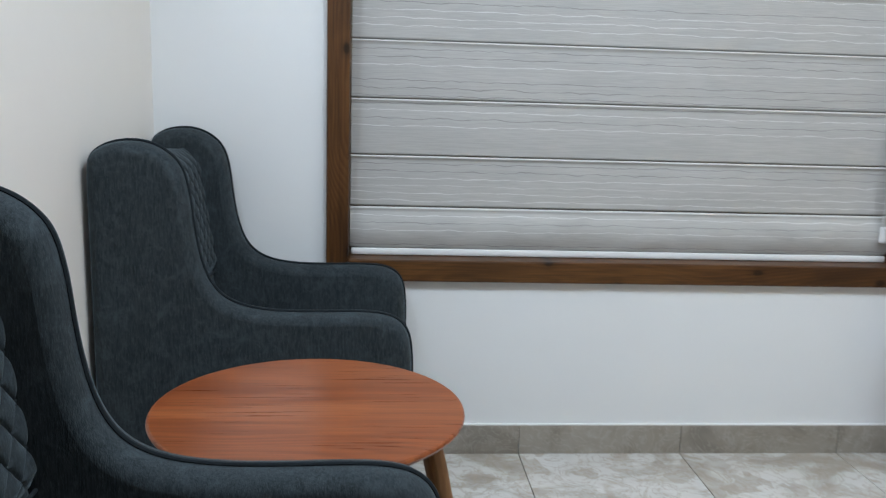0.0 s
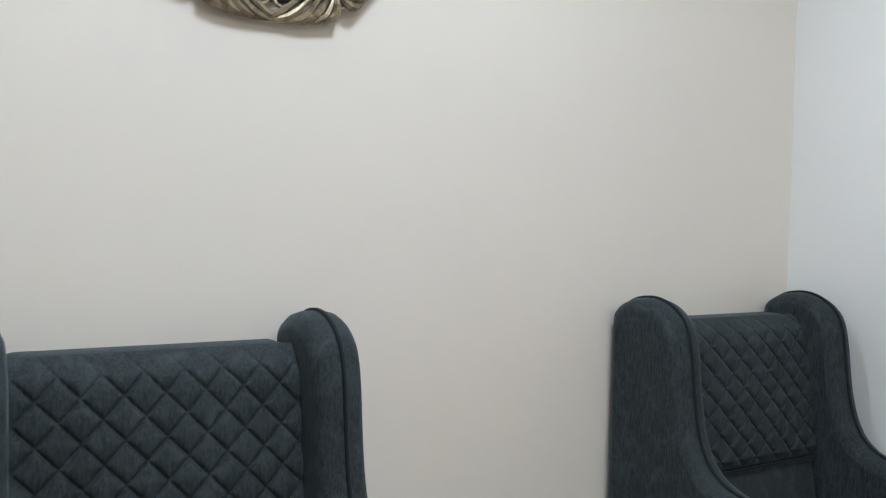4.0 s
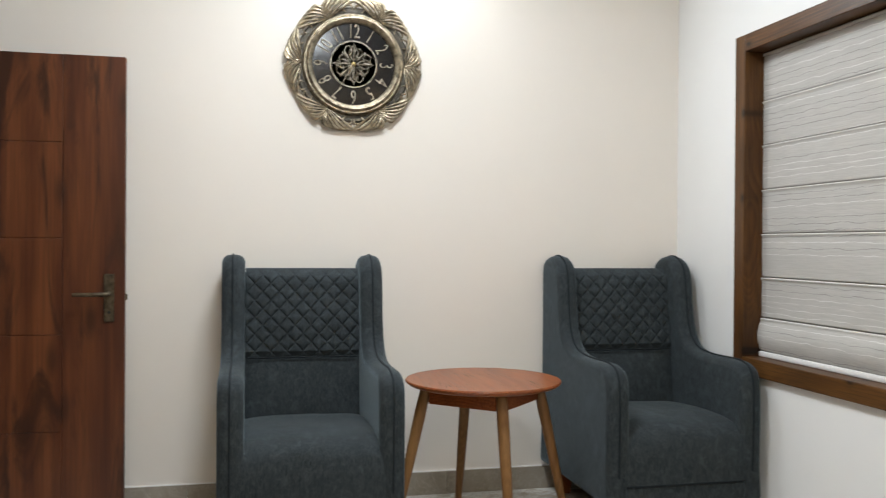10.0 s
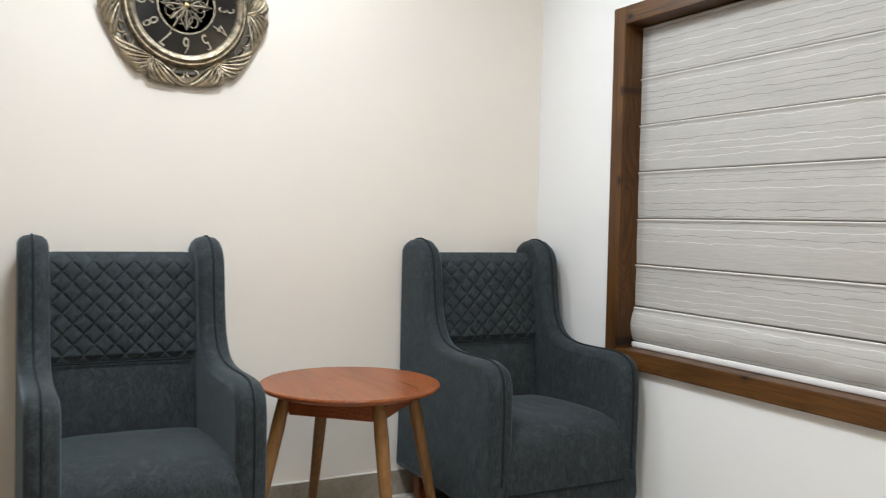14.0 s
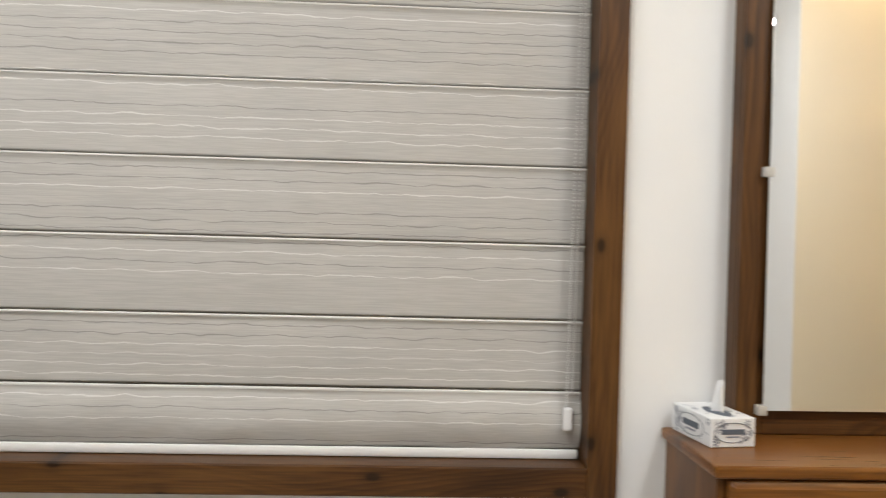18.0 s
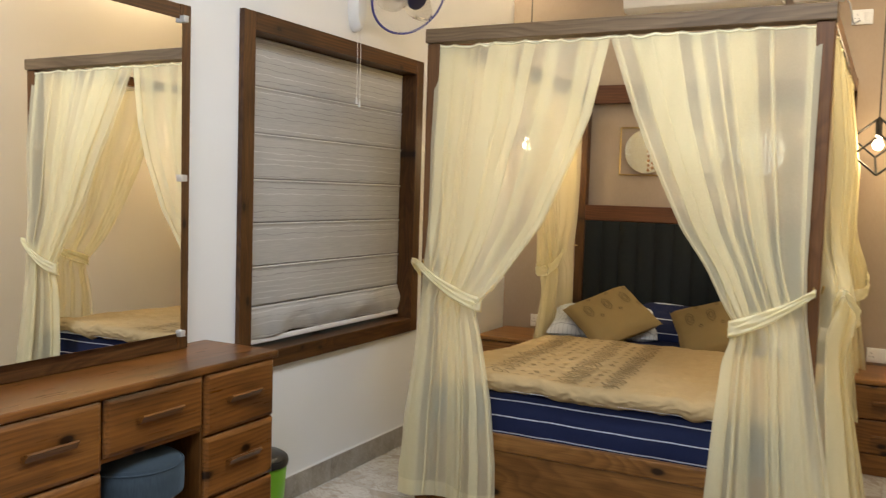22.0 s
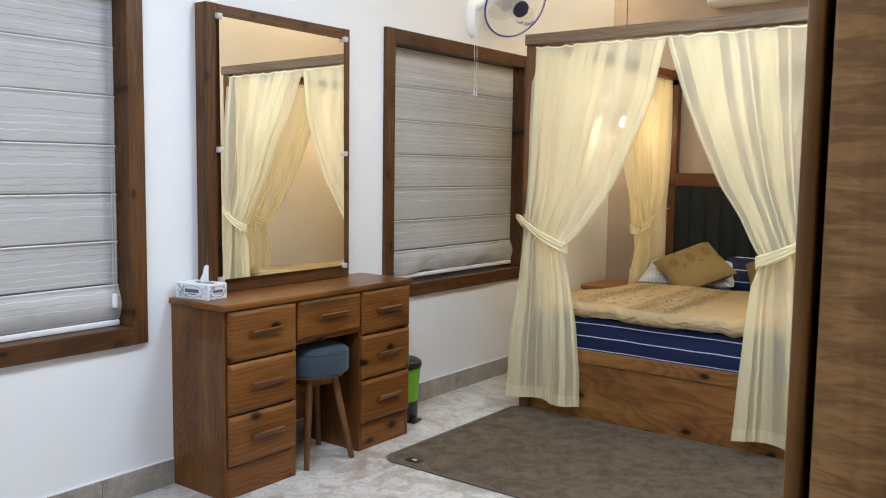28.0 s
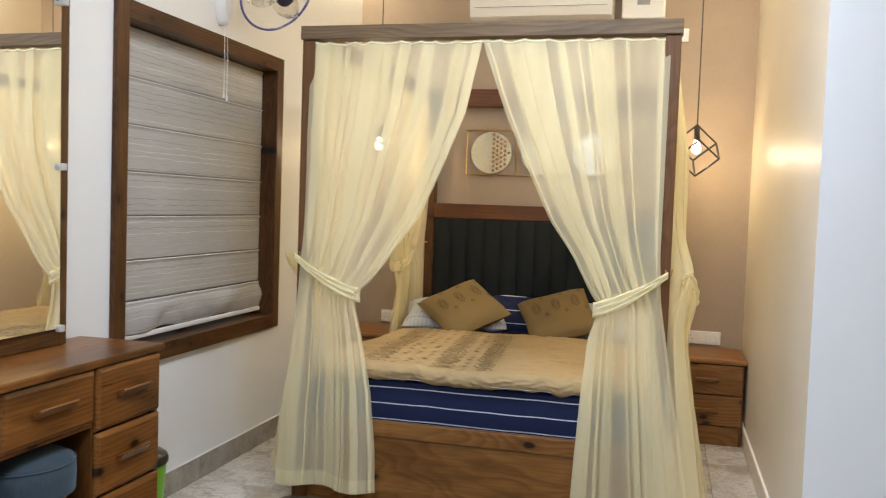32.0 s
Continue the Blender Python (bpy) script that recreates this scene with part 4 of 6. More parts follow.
def wall_clock():
    c = Vector((0.0, -1.674, 2.036))
    root = thing("wall_clock", (0.0, c.y, c.z - 0.325), "ornate antique silver wall clock with a black dial", "clock")
    X = Vector((1, 0, 0))
    part("backplate", lathe(c + X * 0.001, X, [(0, 0.0), (0, 0.262), (0.008, 0.270), (0.014, 0.262), (0.014, 0.0)], 64), RECESS, root, "dark tarnished backplate")
    part("dial", lathe(c + X * 0.014, X, [(0, 0.0), (0, 0.196), (0.012, 0.196), (0.012, 0.0)], 64), DIAL, root, "glossy black dial")
    part("bezel", lathe(c + X * 0.012, X, [(0.0, 0.192), (0.018, 0.190), (0.026, 0.194), (0.034, 0.203), (0.038, 0.211), (0.032, 0.218), (0.026, 0.222), (0.026, 0.228), (0.016, 0.236), (0.0, 0.240), (0.0, 0.192)], 72), SILVER, root, "ribbed silver bezel")
    part("chapter_ring", lathe(c + X * 0.026, X, [(0.0, 0.104), (0.004, 0.104), (0.004, 0.111), (0.0, 0.111), (0.0, 0.104)], 60), AGED, root)

    def at(ang, r, h):
        return c + Vector((h, math.sin(ang) * r, math.cos(ang) * r))

    for k in range(1, 13):
        a = radians(30 * k)
        bm = text_bm(str(k), 0.094, 0.002)
        squeeze = Matrix.Diagonal((0.62, 1.0, 1.0, 1.0))
        # letters face +x, tops outward
        m = Matrix(((0, 0, 1, 0), (1, 0, 0, 0), (0, 1, 0, 0), (0, 0, 0, 1)))
        m = Matrix.Translation(at(a, 0.150, 0.029)) @ Matrix.Rotation(-a, 4, "X") @ m @ squeeze
        part("numeral", moved(bm, m), AGED, root, smooth=False)

    # pierced filigree in the middle
    for k in range(4):
        a0 = radians(90 * k)
        for s in (-1, 1):
            pts = [at(a0 + s * w, r, 0.031) for r, w in ((0.012, 0.0), (0.034, 0.42), (0.058, 0.40), (0.076, 0.14), (0.090, 0.02))]
            part("filigree", tube(pts, [0.003, 0.004, 0.004, 0.003, 0.0015], 7), AGED, root)
        part("filigree", tube([at(a0, 0.0, 0.031), at(a0, 0.05, 0.034), at(a0, 0.098, 0.031)], [0.003, 0.0055, 0.002], 7), AGED, root)
        d = a0 + radians(45)
        part("filigree", tube([at(d, 0.02, 0.031), at(d, 0.05, 0.031), at(d, 0.078, 0.031)], [0.003, 0.006, 0.005], 7), AGED, root)
    for k in range(8):
        d = radians(45 * k + 22.5)
        mid = at(d, 0.056 + 0.012 * (k % 2), 0.031)
        rr = 0.017
        part("filigree", tube([mid + Vector((0, rr * math.cos(t), rr * 1.25 * math.sin(t))) for t in np.linspace(0, 2 * math.pi, 19)[:-1]], 0.0028, 6, wrap=True), AGED, root)
    part("hour_hand", tube([at(radians(228), 0, 0.036), at(radians(228), 0.05, 0.036), at(radians(228), 0.088, 0.036)], [0.003, 0.0045, 0.001], 6), SILVER, root)
    part("minute_hand", tube([at(radians(210), 0, 0.038), at(radians(210), 0.07, 0.038), at(radians(210), 0.135, 0.038)], [0.003, 0.004, 0.001], 6), SILVER, root)
    part("hub", lathe(c + X * 0.030, X, [(0, 0), (0, 0.012), (0.008, 0.009), (0.011, 0.0)], 20), BRASS, root)
    # six palmettes round the rim: curling fronds either side of an open teardrop
    part("outer_ring", lathe(c + X * 0.004, X, [(0.0, 0.236), (0.008, 0.238), (0.012, 0.246), (0.008, 0.256), (0.0, 0.258), (0.0, 0.236)], 72), RECESS, root, "dark tarnished ring")
    for k in range(6):
        a0 = radians(60 * k + 30)

        for s in (-1, 1):
            for j in range(6):
                f = j / 5
                far, swing = 0.324 - 0.006 * f, 0.10 + 0.42 * f
                pts = []
                for m in range(12):
                    # the outer fronds run beside the bezel before they rise, and every tip curls back
                    q = m / 11
                    hook = max(0.0, q - 0.74) / 0.26
                    r = 0.240 + (far - 0.240) * q ** (0.55 + 1.0 * f) - 0.012 * hook ** 2
                    ang = swing * (1.12 * q ** (1.7 - 0.85 * f)) + 0.10 * hook ** 2
                    pts.append(at(a0 + s * ang, r, 0.014 + 0.021 * math.sin(math.pi * (0.12 + 0.78 * q)) - 0.001 * j))
                w = 0.0092 - 0.0004 * j
                part("frond", tube(pts, [w * v for v in (0.25, 0.32, 0.40, 0.48, 0.58, 0.70, 0.84, 0.98, 1.12, 1.18, 0.95, 0.3)], 7), SILVER, root)
            # a short inner curl closing the gap beside the next palmette
            part("scroll", tube([at(a0 + s * (0.42 + 0.085 * math.cos(v)), 0.262 + 0.018 * math.sin(v), 0.020) for v in np.linspace(-0.4, 4.2, 12)], [0.002, 0.004, 0.005, 0.005, 0.005, 0.005, 0.005, 0.005, 0.0045, 0.004, 0.003, 0.002], 6), SILVER, root)
        loop = [at(a0 + 0.085 * math.sin(v) * (0.55 - 0.45 * math.cos(v)), 0.242 + 0.062 * (1 - math.cos(v)) / 2, 0.028) for v in np.linspace(0, 2 * math.pi, 25)[:-1]]
        part("teardrop", tube(loop, 0.0045, 7, wrap=True), SILVER, root)


wall_clock()


def tube_light():
    root = thing("tube_light", (0.0, TUBE_Y, TUBE_Z - 0.03), "lit white tube light fixed above the clock", "lamp")
    part("housing", rbox((0.0, TUBE_Y - 0.61, TUBE_Z - 0.014), (0.035, TUBE_Y + 0.61, TUBE_Z + 0.018), 0.004), APPL, root)
    part("diffuser", tube([(0.046, TUBE_Y - 0.59, TUBE_Z), (0.046, TUBE_Y + 0.59, TUBE_Z)], 0.013, 12), TUBE_ON, root, "glowing tube")
    for s in (-1, 1):
        part("end_cap", rbox((0.0, TUBE_Y + s * 0.60 - 0.015, TUBE_Z - 0.018), (0.064, TUBE_Y + s * 0.60 + 0.015, TUBE_Z + 0.02), 0.004), APPL, root)


tube_light()


# housing and glowing face of an added panel, always out of view
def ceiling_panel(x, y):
    root = thing("ceiling_light", (x, y, CEIL_Z), "square lit ceiling panel added as unseen fill light", "lamp", "ceiling panel lights")
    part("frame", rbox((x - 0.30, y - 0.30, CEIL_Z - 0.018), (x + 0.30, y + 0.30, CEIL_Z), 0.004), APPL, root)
    part("diffuser", rbox((x - 0.28, y - 0.28, CEIL_Z - 0.021), (x + 0.28, y + 0.28, CEIL_Z - 0.017), 0.001), FILL_PANEL_ON, root, "glowing diffuser")


for px, py in FILL_PANELS:
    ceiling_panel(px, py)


def wardrobe():
    x0, x1, yf, yb, h = 1.268, 3.70, -2.922, BACK, 2.40
    root = thing("wardrobe", ((x0 + x1) / 2, (yf + yb) / 2, 0), "tall honey-brown wooden wardrobe with keys in its lock", "wardrobe")
    part("carcass", rbox((x0 + 0.004, yb + 0.002, 0.0), (x1, yf - 0.018, h), 0.003), SIDE, root, "dark brown side and back")
    n = 4
    w = (x1 - x0) / n
    for k in range(n):
        a, b = x0 + w * k + 0.0015, x0 + w * (k + 1) - 0.0015
        d = part("door", rbox((a, yf - 0.012, 0.06), (b, yf, h - 0.01), 0.003), OAK, root)
        hx = b - 0.075 if k % 2 == 0 else a + 0.075
        s = 1 if k % 2 == 0 else -1
        z0, z1 = 1.012, 1.335
        g = hx - s * 0.062
        step = lambda p, q, depth, up: rbox((min(g + s * p, g + s * q), yf, z0 + up), (max(g + s * p, g + s * q), yf + depth, z1 - up), 0.003)
        pull = part("handle", step(0.0, 0.062, 0.034, 0.0), POST, d, "upright stepped wooden pull")
        # black block set on the pull for the shade inside its slot
        part("grip_slot", step(0.030, 0.056, 0.0345, 0.075), IRON, pull, "black inlay for the shade in the grip slot")
        part("pale_fillet", step(-0.018, -0.0005, 0.022, 0.004), OAK, pull, "pale wooden fillet")
        part("dark_fillet", step(-0.032, -0.0185, 0.012, 0.006), POST, pull)
        if k == 0:
            lk = part("lock", lathe((hx + 0.01, yf, 0.925), (0, 1, 0), [(0, 0.0), (0, 0.016), (0.004, 0.015), (0.007, 0.011), (0.009, 0.0)], 24), CHROME, d, "round chrome lock")
            part("key", join(rbox((hx + 0.004, yf + 0.008, 0.922), (hx + 0.016, yf + 0.036, 0.928), 0.002), rbox((hx - 0.004, yf + 0.034, 0.918), (hx + 0.024, yf + 0.037, 0.934), 0.002)), CHROME, lk)
            part("key_ring", tube([(hx + 0.01 + 0.012 * math.cos(t), yf + 0.036, 0.912 + 0.012 * math.sin(t)) for t in np.linspace(0, 2 * math.pi, 13)[:-1]], 0.0012, 6, wrap=True), CHROME, lk)
            part("spare_key", rbox((hx + 0.014, yf + 0.034, 0.862), (hx + 0.026, yf + 0.037, 0.902), 0.002), CHROME, lk)
    part("plinth", rbox((x0 + 0.01, yf - 0.03, 0.0), (x1, yf - 0.004, 0.058), 0.002), SIDE, root)
    part("cornice", rbox((x0 - 0.006, yf - 0.03, h - 0.008), (x1, yf + 0.008, h + 0.03), 0.004), OAK, root)


wardrobe()

# ---- dressing table, mirror and what stands by them ----
DX0, DX1, DF, DT = 2.786, 3.990, -0.366, 0.815


def desk():
    root = thing("dressing_table", ((DX0 + DX1) / 2, DF / 2, 0), "honey-brown wooden dressing table with seven drawers", "desk")
    part("worktop", rbox((DX0, DF, DT - 0.027), (DX1, -0.002, DT), 0.006), TEAK_X, root)
    f = DF + 0.022
    xl, xr = 3.195, 3.606
    body = lambda a, b, name: part(name, join(rbox((a, f, 0.0), (a + 0.022, -0.004, DT - 0.027), 0.002), rbox((b - 0.022, f, 0.0), (b, -0.004, DT - 0.027), 0.002),
                                   rbox((a + 0.022, -0.024, 0.0), (b - 0.022, -0.005, DT - 0.027), 0), rbox((a + 0.022, f + 0.02, 0.10), (b - 0.022, f + 0.03, DT - 0.036), 0)), TEAK, root)
    body(DX0 + 0.012, xl, "pedestal")
    body(xr, DX1 - 0.012, "pedestal")
    part("plinth", rbox((DX0 + 0.034, f + 0.001, 0.0), (xl - 0.022, f + 0.02, 0.132), 0.003), TEAK_X, root)
    part("plinth", rbox((xr + 0.022, f + 0.001, 0.0), (DX1 - 0.034, f + 0.02, 0.132), 0.003), TEAK_X, root)
    part("modesty_panel", rbox((xl, -0.02, 0.12), (xr, -0.006, DT - 0.027), 0), SIDE, root)

    def drawer(a, b, z0, z1, mat=TEAK_X):
        e = 0.014
        y = f - 0.020
        rings_ = [[(a, f - 0.001, z0), (b, f - 0.001, z0), (b, f - 0.001, z1), (a, f - 0.001, z1)], [(a, f - 0.010, z0), (b, f - 0.010, z0), (b, f - 0.010, z1), (a, f - 0.010, z1)],
                  [(a + e, y, z0 + e), (b - e, y, z0 + e), (b - e, y, z1 - e), (a + e, y, z1 - e)]]
        bm = loft(rings_)
        bmesh.ops.bevel(bm, geom=bm.edges, offset=0.0025, segments=2, affect="EDGES")
        d = part("drawer", bm, mat, root)
        cx, cz = (a + b) / 2, (z0 + z1) / 2 + 0.004
        hw = min(0.085, (b - a) * 0.22)
        prof = [(0.0, -0.012), (-0.016, -0.010), (-0.022, 0.004), (-0.030, 0.012), (-0.026, 0.017), (-0.014, 0.012), (0.0, 0.006)]
        pull = loft([[(x, y + u, cz + w) for u, w in prof] for x in (cx - hw, cx - hw * 0.98, cx + hw * 0.98, cx + hw)])
        part("handle", pull, TEAK_X, d, "carved wooden grip")

    for a, b in ((DX0 + 0.030, xl - 0.006), (xr + 0.006, DX1 - 0.018)):
        for z0, z1 in ((0.138, 0.346), (0.354, 0.566), (0.574, 0.785)):
            drawer(a, b, z0, z1)
    drawer(xl + 0.003, xr - 0.003, 0.607, 0.785)
    part("rail", rbox((xl, f, 0.590), (xr, -0.02, 0.604), 0.002), TEAK_X, root)


desk()


def mirror():
    x0, x1, z0, z1, d = 2.939, 3.820, DT + 0.001, 2.062, -0.076
    root = thing("mirror", ((x0 + x1) / 2, d / 2, z0), "tall mirror on a deep brown wooden backing board", "mirror")
    part("frame_side", rbox((x0, d + 0.0185, z0), (x0 + 0.024, -0.002, z1), 0.003), FRAME_Z, root)
    part("frame_side", rbox((x1 - 0.024, d + 0.0185, z0), (x1, -0.002, z1), 0.003), FRAME_Z, root)
    part("top_side", rbox((x0 + 0.0245, d + 0.0185, z1 - 0.024), (x1 - 0.0245, -0.002, z1 - 0.001), 0.003), FRAME_X, root)
    gx0, gx1, gz0, gz1 = 2.997, 3.772, 0.877, 2.007
    t = d + 0.018
    part("frame_board", rbox((x0 + 0.001, d, z0), (gx0 + 0.006, t, z1), 0.003), FRAME_Z, root)
    part("frame_board", rbox((gx1 - 0.006, d, z0), (x1 - 0.001, t, z1), 0.003), FRAME_Z, root)
    part("top_board", rbox((gx0 + 0.0065, d + 0.001, gz1 - 0.006), (gx1 - 0.0065, t, z1 - 0.001), 0.003), FRAME_X, root)
    part("bottom_board", rbox((gx0 + 0.0065, d + 0.001, z0), (gx1 - 0.0065, t, gz0 + 0.006), 0.003), FRAME_X, root)
    part("backing", rbox((gx0 + 0.008, d + 0.008, gz0 + 0.008), (gx1 - 0.008, t, gz1 - 0.008), 0), DARK, root)
    lean = Matrix.Translation(((gx0 + gx1) / 2, d - 0.0105, (gz0 + gz1) / 2)) @ pose(0, 0, 0, -0.40, 0, 0.92)
    hw, hh = (gx1 - gx0) / 2, (gz1 - gz0) / 2
    part("mirror_glass", moved(rbox((-hw, -0.0022, -hh), (hw, 0.0022, hh), 0.0008, 1), lean), MIRROR, root, "clear silvered glass")
    for x in (gx0, gx1):
        for z in (gz0, (gz0 + gz1) / 2, gz1):
            part("clip", rbox((x - 0.012, d - 0.024, z - 0.012), (x + 0.012, d - 0.0005, z + 0.012), 0.003), CLIP, root, "pale plastic clip")


mirror()


def tissue_box():
    w, h, dp = 0.188, 0.066, 0.108
    root = thing("tissue_box", (0, 0, 0), "white printed tissue box on the dressing table", "box")
    part("carton", rbox((-w / 2, -dp / 2, 0), (w / 2, dp / 2, h), 0.002, 1), CARD, root)
    slot = lathe((0.01, 0, h - 0.0005), (0, 0, 1), [(0, 0.0), (0, 0.028), (0.001, 0.028), (0.001, 0.0)], 24)
    part("opening", moved(slot, Matrix.Diagonal((2.0, 0.8, 1, 1))), INK, root)

    def tuft(u, v):
        a = u - 0.5
        return 0.010 + a * 0.062 * (1 - 0.45 * v) + 0.016 * v, 0.011 * math.sin(9.4 * u + 1.2 * v) * (1 - 0.5 * v) + 0.004 * v, h - 0.004 + v * (0.058 + 0.020 * math.sin(math.pi * u) + 0.012 * a)

    part("tissue", grid(tuft, 24, 12), TISSUE, root, "pulled-up white tissue")
    face = Matrix(((1, 0, 0, 0), (0, 0, -1, -dp / 2 - 0.0007), (0, 1, 0, h * 0.5), (0, 0, 0, 1)))
    end = Matrix(((0, 0, 1, w / 2 + 0.0007), (1, 0, 0, 0), (0, 1, 0, h * 0.5), (0, 0, 0, 1)))
    lend = Matrix(((0, 0, -1, -w / 2 - 0.0007), (-1, 0, 0, 0), (0, 1, 0, h * 0.5), (0, 0, 0, 1)))
    up = Matrix.Translation((0, 0, h + 0.0012))
    for m, s, rx, ry in ((face, 0.032, 0.062, 0.024), (end, 0.026, 0.046, 0.022), (lend, 0.026, 0.046, 0.022)):
        pts = [m @ Vector((rx * math.cos(t), ry * math.sin(t), 0)) for t in np.linspace(0, 2 * math.pi, 33)[:-1]]
        part("printed_oval", tube(pts, 0.0008, 5, wrap=True), INK, root)
        # the brand is a plain dark bar with a smaller one below
        part("printed_bar", moved(rbox((-rx * 0.62, -s * 0.15, -0.0003), (rx * 0.62, s * 0.30, 0.0003), 0), m), INK, root)
        part("printed_bar", moved(rbox((-rx * 0.35, -s * 0.42, -0.0003), (rx * 0.35, -s * 0.30, 0.0003), 0), m), PALEINK, root)
    random.seed(11)
    for m, hw, hh in ((face, w / 2 - 0.012, h / 2 - 0.010), (end, dp / 2 - 0.010, h / 2 - 0.010), (lend, dp / 2 - 0.010, h / 2 - 0.010), (up, w / 2 - 0.012, dp / 2 - 0.012)):
        bm = bmesh.new()
        for _ in range(26):
            cx, cy, r = random.uniform(-hw, hw), random.uniform(-hh, hh), random.uniform(0.004, 0.010)
            if m is up and abs(cx - 0.01) < 0.06 and abs(cy) < 0.024 or m is not up and abs(cx) < hw * 0.6 and abs(cy) < hh * 0.8:
                continue
            for k in range(5):
                a = k * 1.2566 + cx * 90
                p = Vector((cx + math.cos(a) * r * 0.6, cy + math.sin(a) * r * 0.6, 0))
                dv, nv = Vector((math.cos(a), math.sin(a), 0)) * r * 0.5, Vector((-math.sin(a), math.cos(a), 0)) * r * 0.22
                bm.faces.new([bm.verts.new(m @ q) for q in (p - dv, p + nv, p + dv, p - nv)])
        tagged(part("printed_flowers", bm, PALEINK, root, "small printed blue-grey flowers", smooth=False), kind="stuff")
    root.matrix_basis = pose(2.870, -0.116, DT + 0.0005, 0, 0, -82)


tissue_box()


def stool():
    cx, cy, h = 3.415, -0.225, 0.545
    root = thing("stool", (cx, cy, 0), "round blue-grey padded stool on four wooden legs", "stool")
    r = 0.168
    part("cushion", lathe((cx, cy, h - 0.125), (0, 0, 1), [(0, 0.0), (0, r - 0.012), (0.008, r), (0.060, r + 0.002), (0.095, r), (0.113, r - 0.012), (0.122, r - 0.040), (0.126, r - 0.09), (0.127, 0)], 48), STOOL, root, "blue-grey fabric pad")
    part("seam", tube([(cx + (r - 0.002) * math.cos(t), cy + (r - 0.002) * math.sin(t), h - 0.022) for t in np.linspace(0, 2 * math.pi, 49)[:-1]], 0.003, 6, wrap=True), STOOL, root)
    part("seat_board", lathe((cx, cy, h - 0.139), (0, 0, 1), [(0, 0.0), (0, 0.145), (0.0145, 0.150), (0.0145, 0.0)], 40), POST, root)
    tops = []
    for k in range(4):
        a = radians(45 + 90 * k - 8)
        d = Vector((math.cos(a), math.sin(a), 0))
        p, q = Vector((cx, cy, h - 0.138)) + d * 0.098, Vector((cx, cy, 0)) + d * 0.185
        tops.append(p)
        part("leg", tube([p, p.lerp(q, 0.4), q], [0.018, 0.017, 0.013], 14), POST, root, "splayed round wooden leg")
    for k in range(4):
        p, q = tops[k] + Vector((0, 0, -0.022)), tops[(k + 1) % 4] + Vector((0, 0, -0.022))
        part("stretcher", loft([[c + Vector((0, 0, z)) + (q - p).normalized().cross(Vector((0, 0, 1))) * w for w, z in ((-0.008, -0.02), (0.008, -0.02), (0.008, 0.02), (-0.008, 0.02))] for c in (p, q)]), POST, root, smooth=False)


stool()


def pedal_bin():
    cx, cy = 4.155, -0.142
    root = thing("pedal_bin", (cx, cy, 0), "lime green and black plastic pedal bin beside the dressing table", "bin")
    part("base", lathe((cx, cy, 0), (0, 0, 1), [(0, 0.0), (0, 0.092), (0.01, 0.098), (0.11, 0.103), (0.116, 0.100), (0.116, 0.0)], 36), BLACKP, root)
    part("bucket", lathe((cx, cy, 0.105), (0, 0, 1), [(0, 0.0), (0, 0.100), (0.19, 0.114), (0.195, 0.112), (0.195, 0.0)], 36), GREEN, root, "lime green bucket")
    part("rim", lathe((cx, cy, 0.298), (0, 0, 1), [(0, 0.113), (0.0, 0.119), (0.012, 0.121), (0.022, 0.119), (0.022, 0.108), (0, 0.108)], 36), BLACKP, root)
    part("lid", lathe((cx, cy, 0.318), (0, 0, 1), [(0, 0.0), (0, 0.118), (0.010, 0.116), (0.022, 0.100), (0.030, 0.060), (0.032, 0)], 36), BLACKP, root, "domed black lid")
    part("pedal", rbox((cx - 0.03, cy - 0.135, 0.010), (cx + 0.03, cy - 0.085, 0.022), 0.005), BLACKP, root)


pedal_bin()


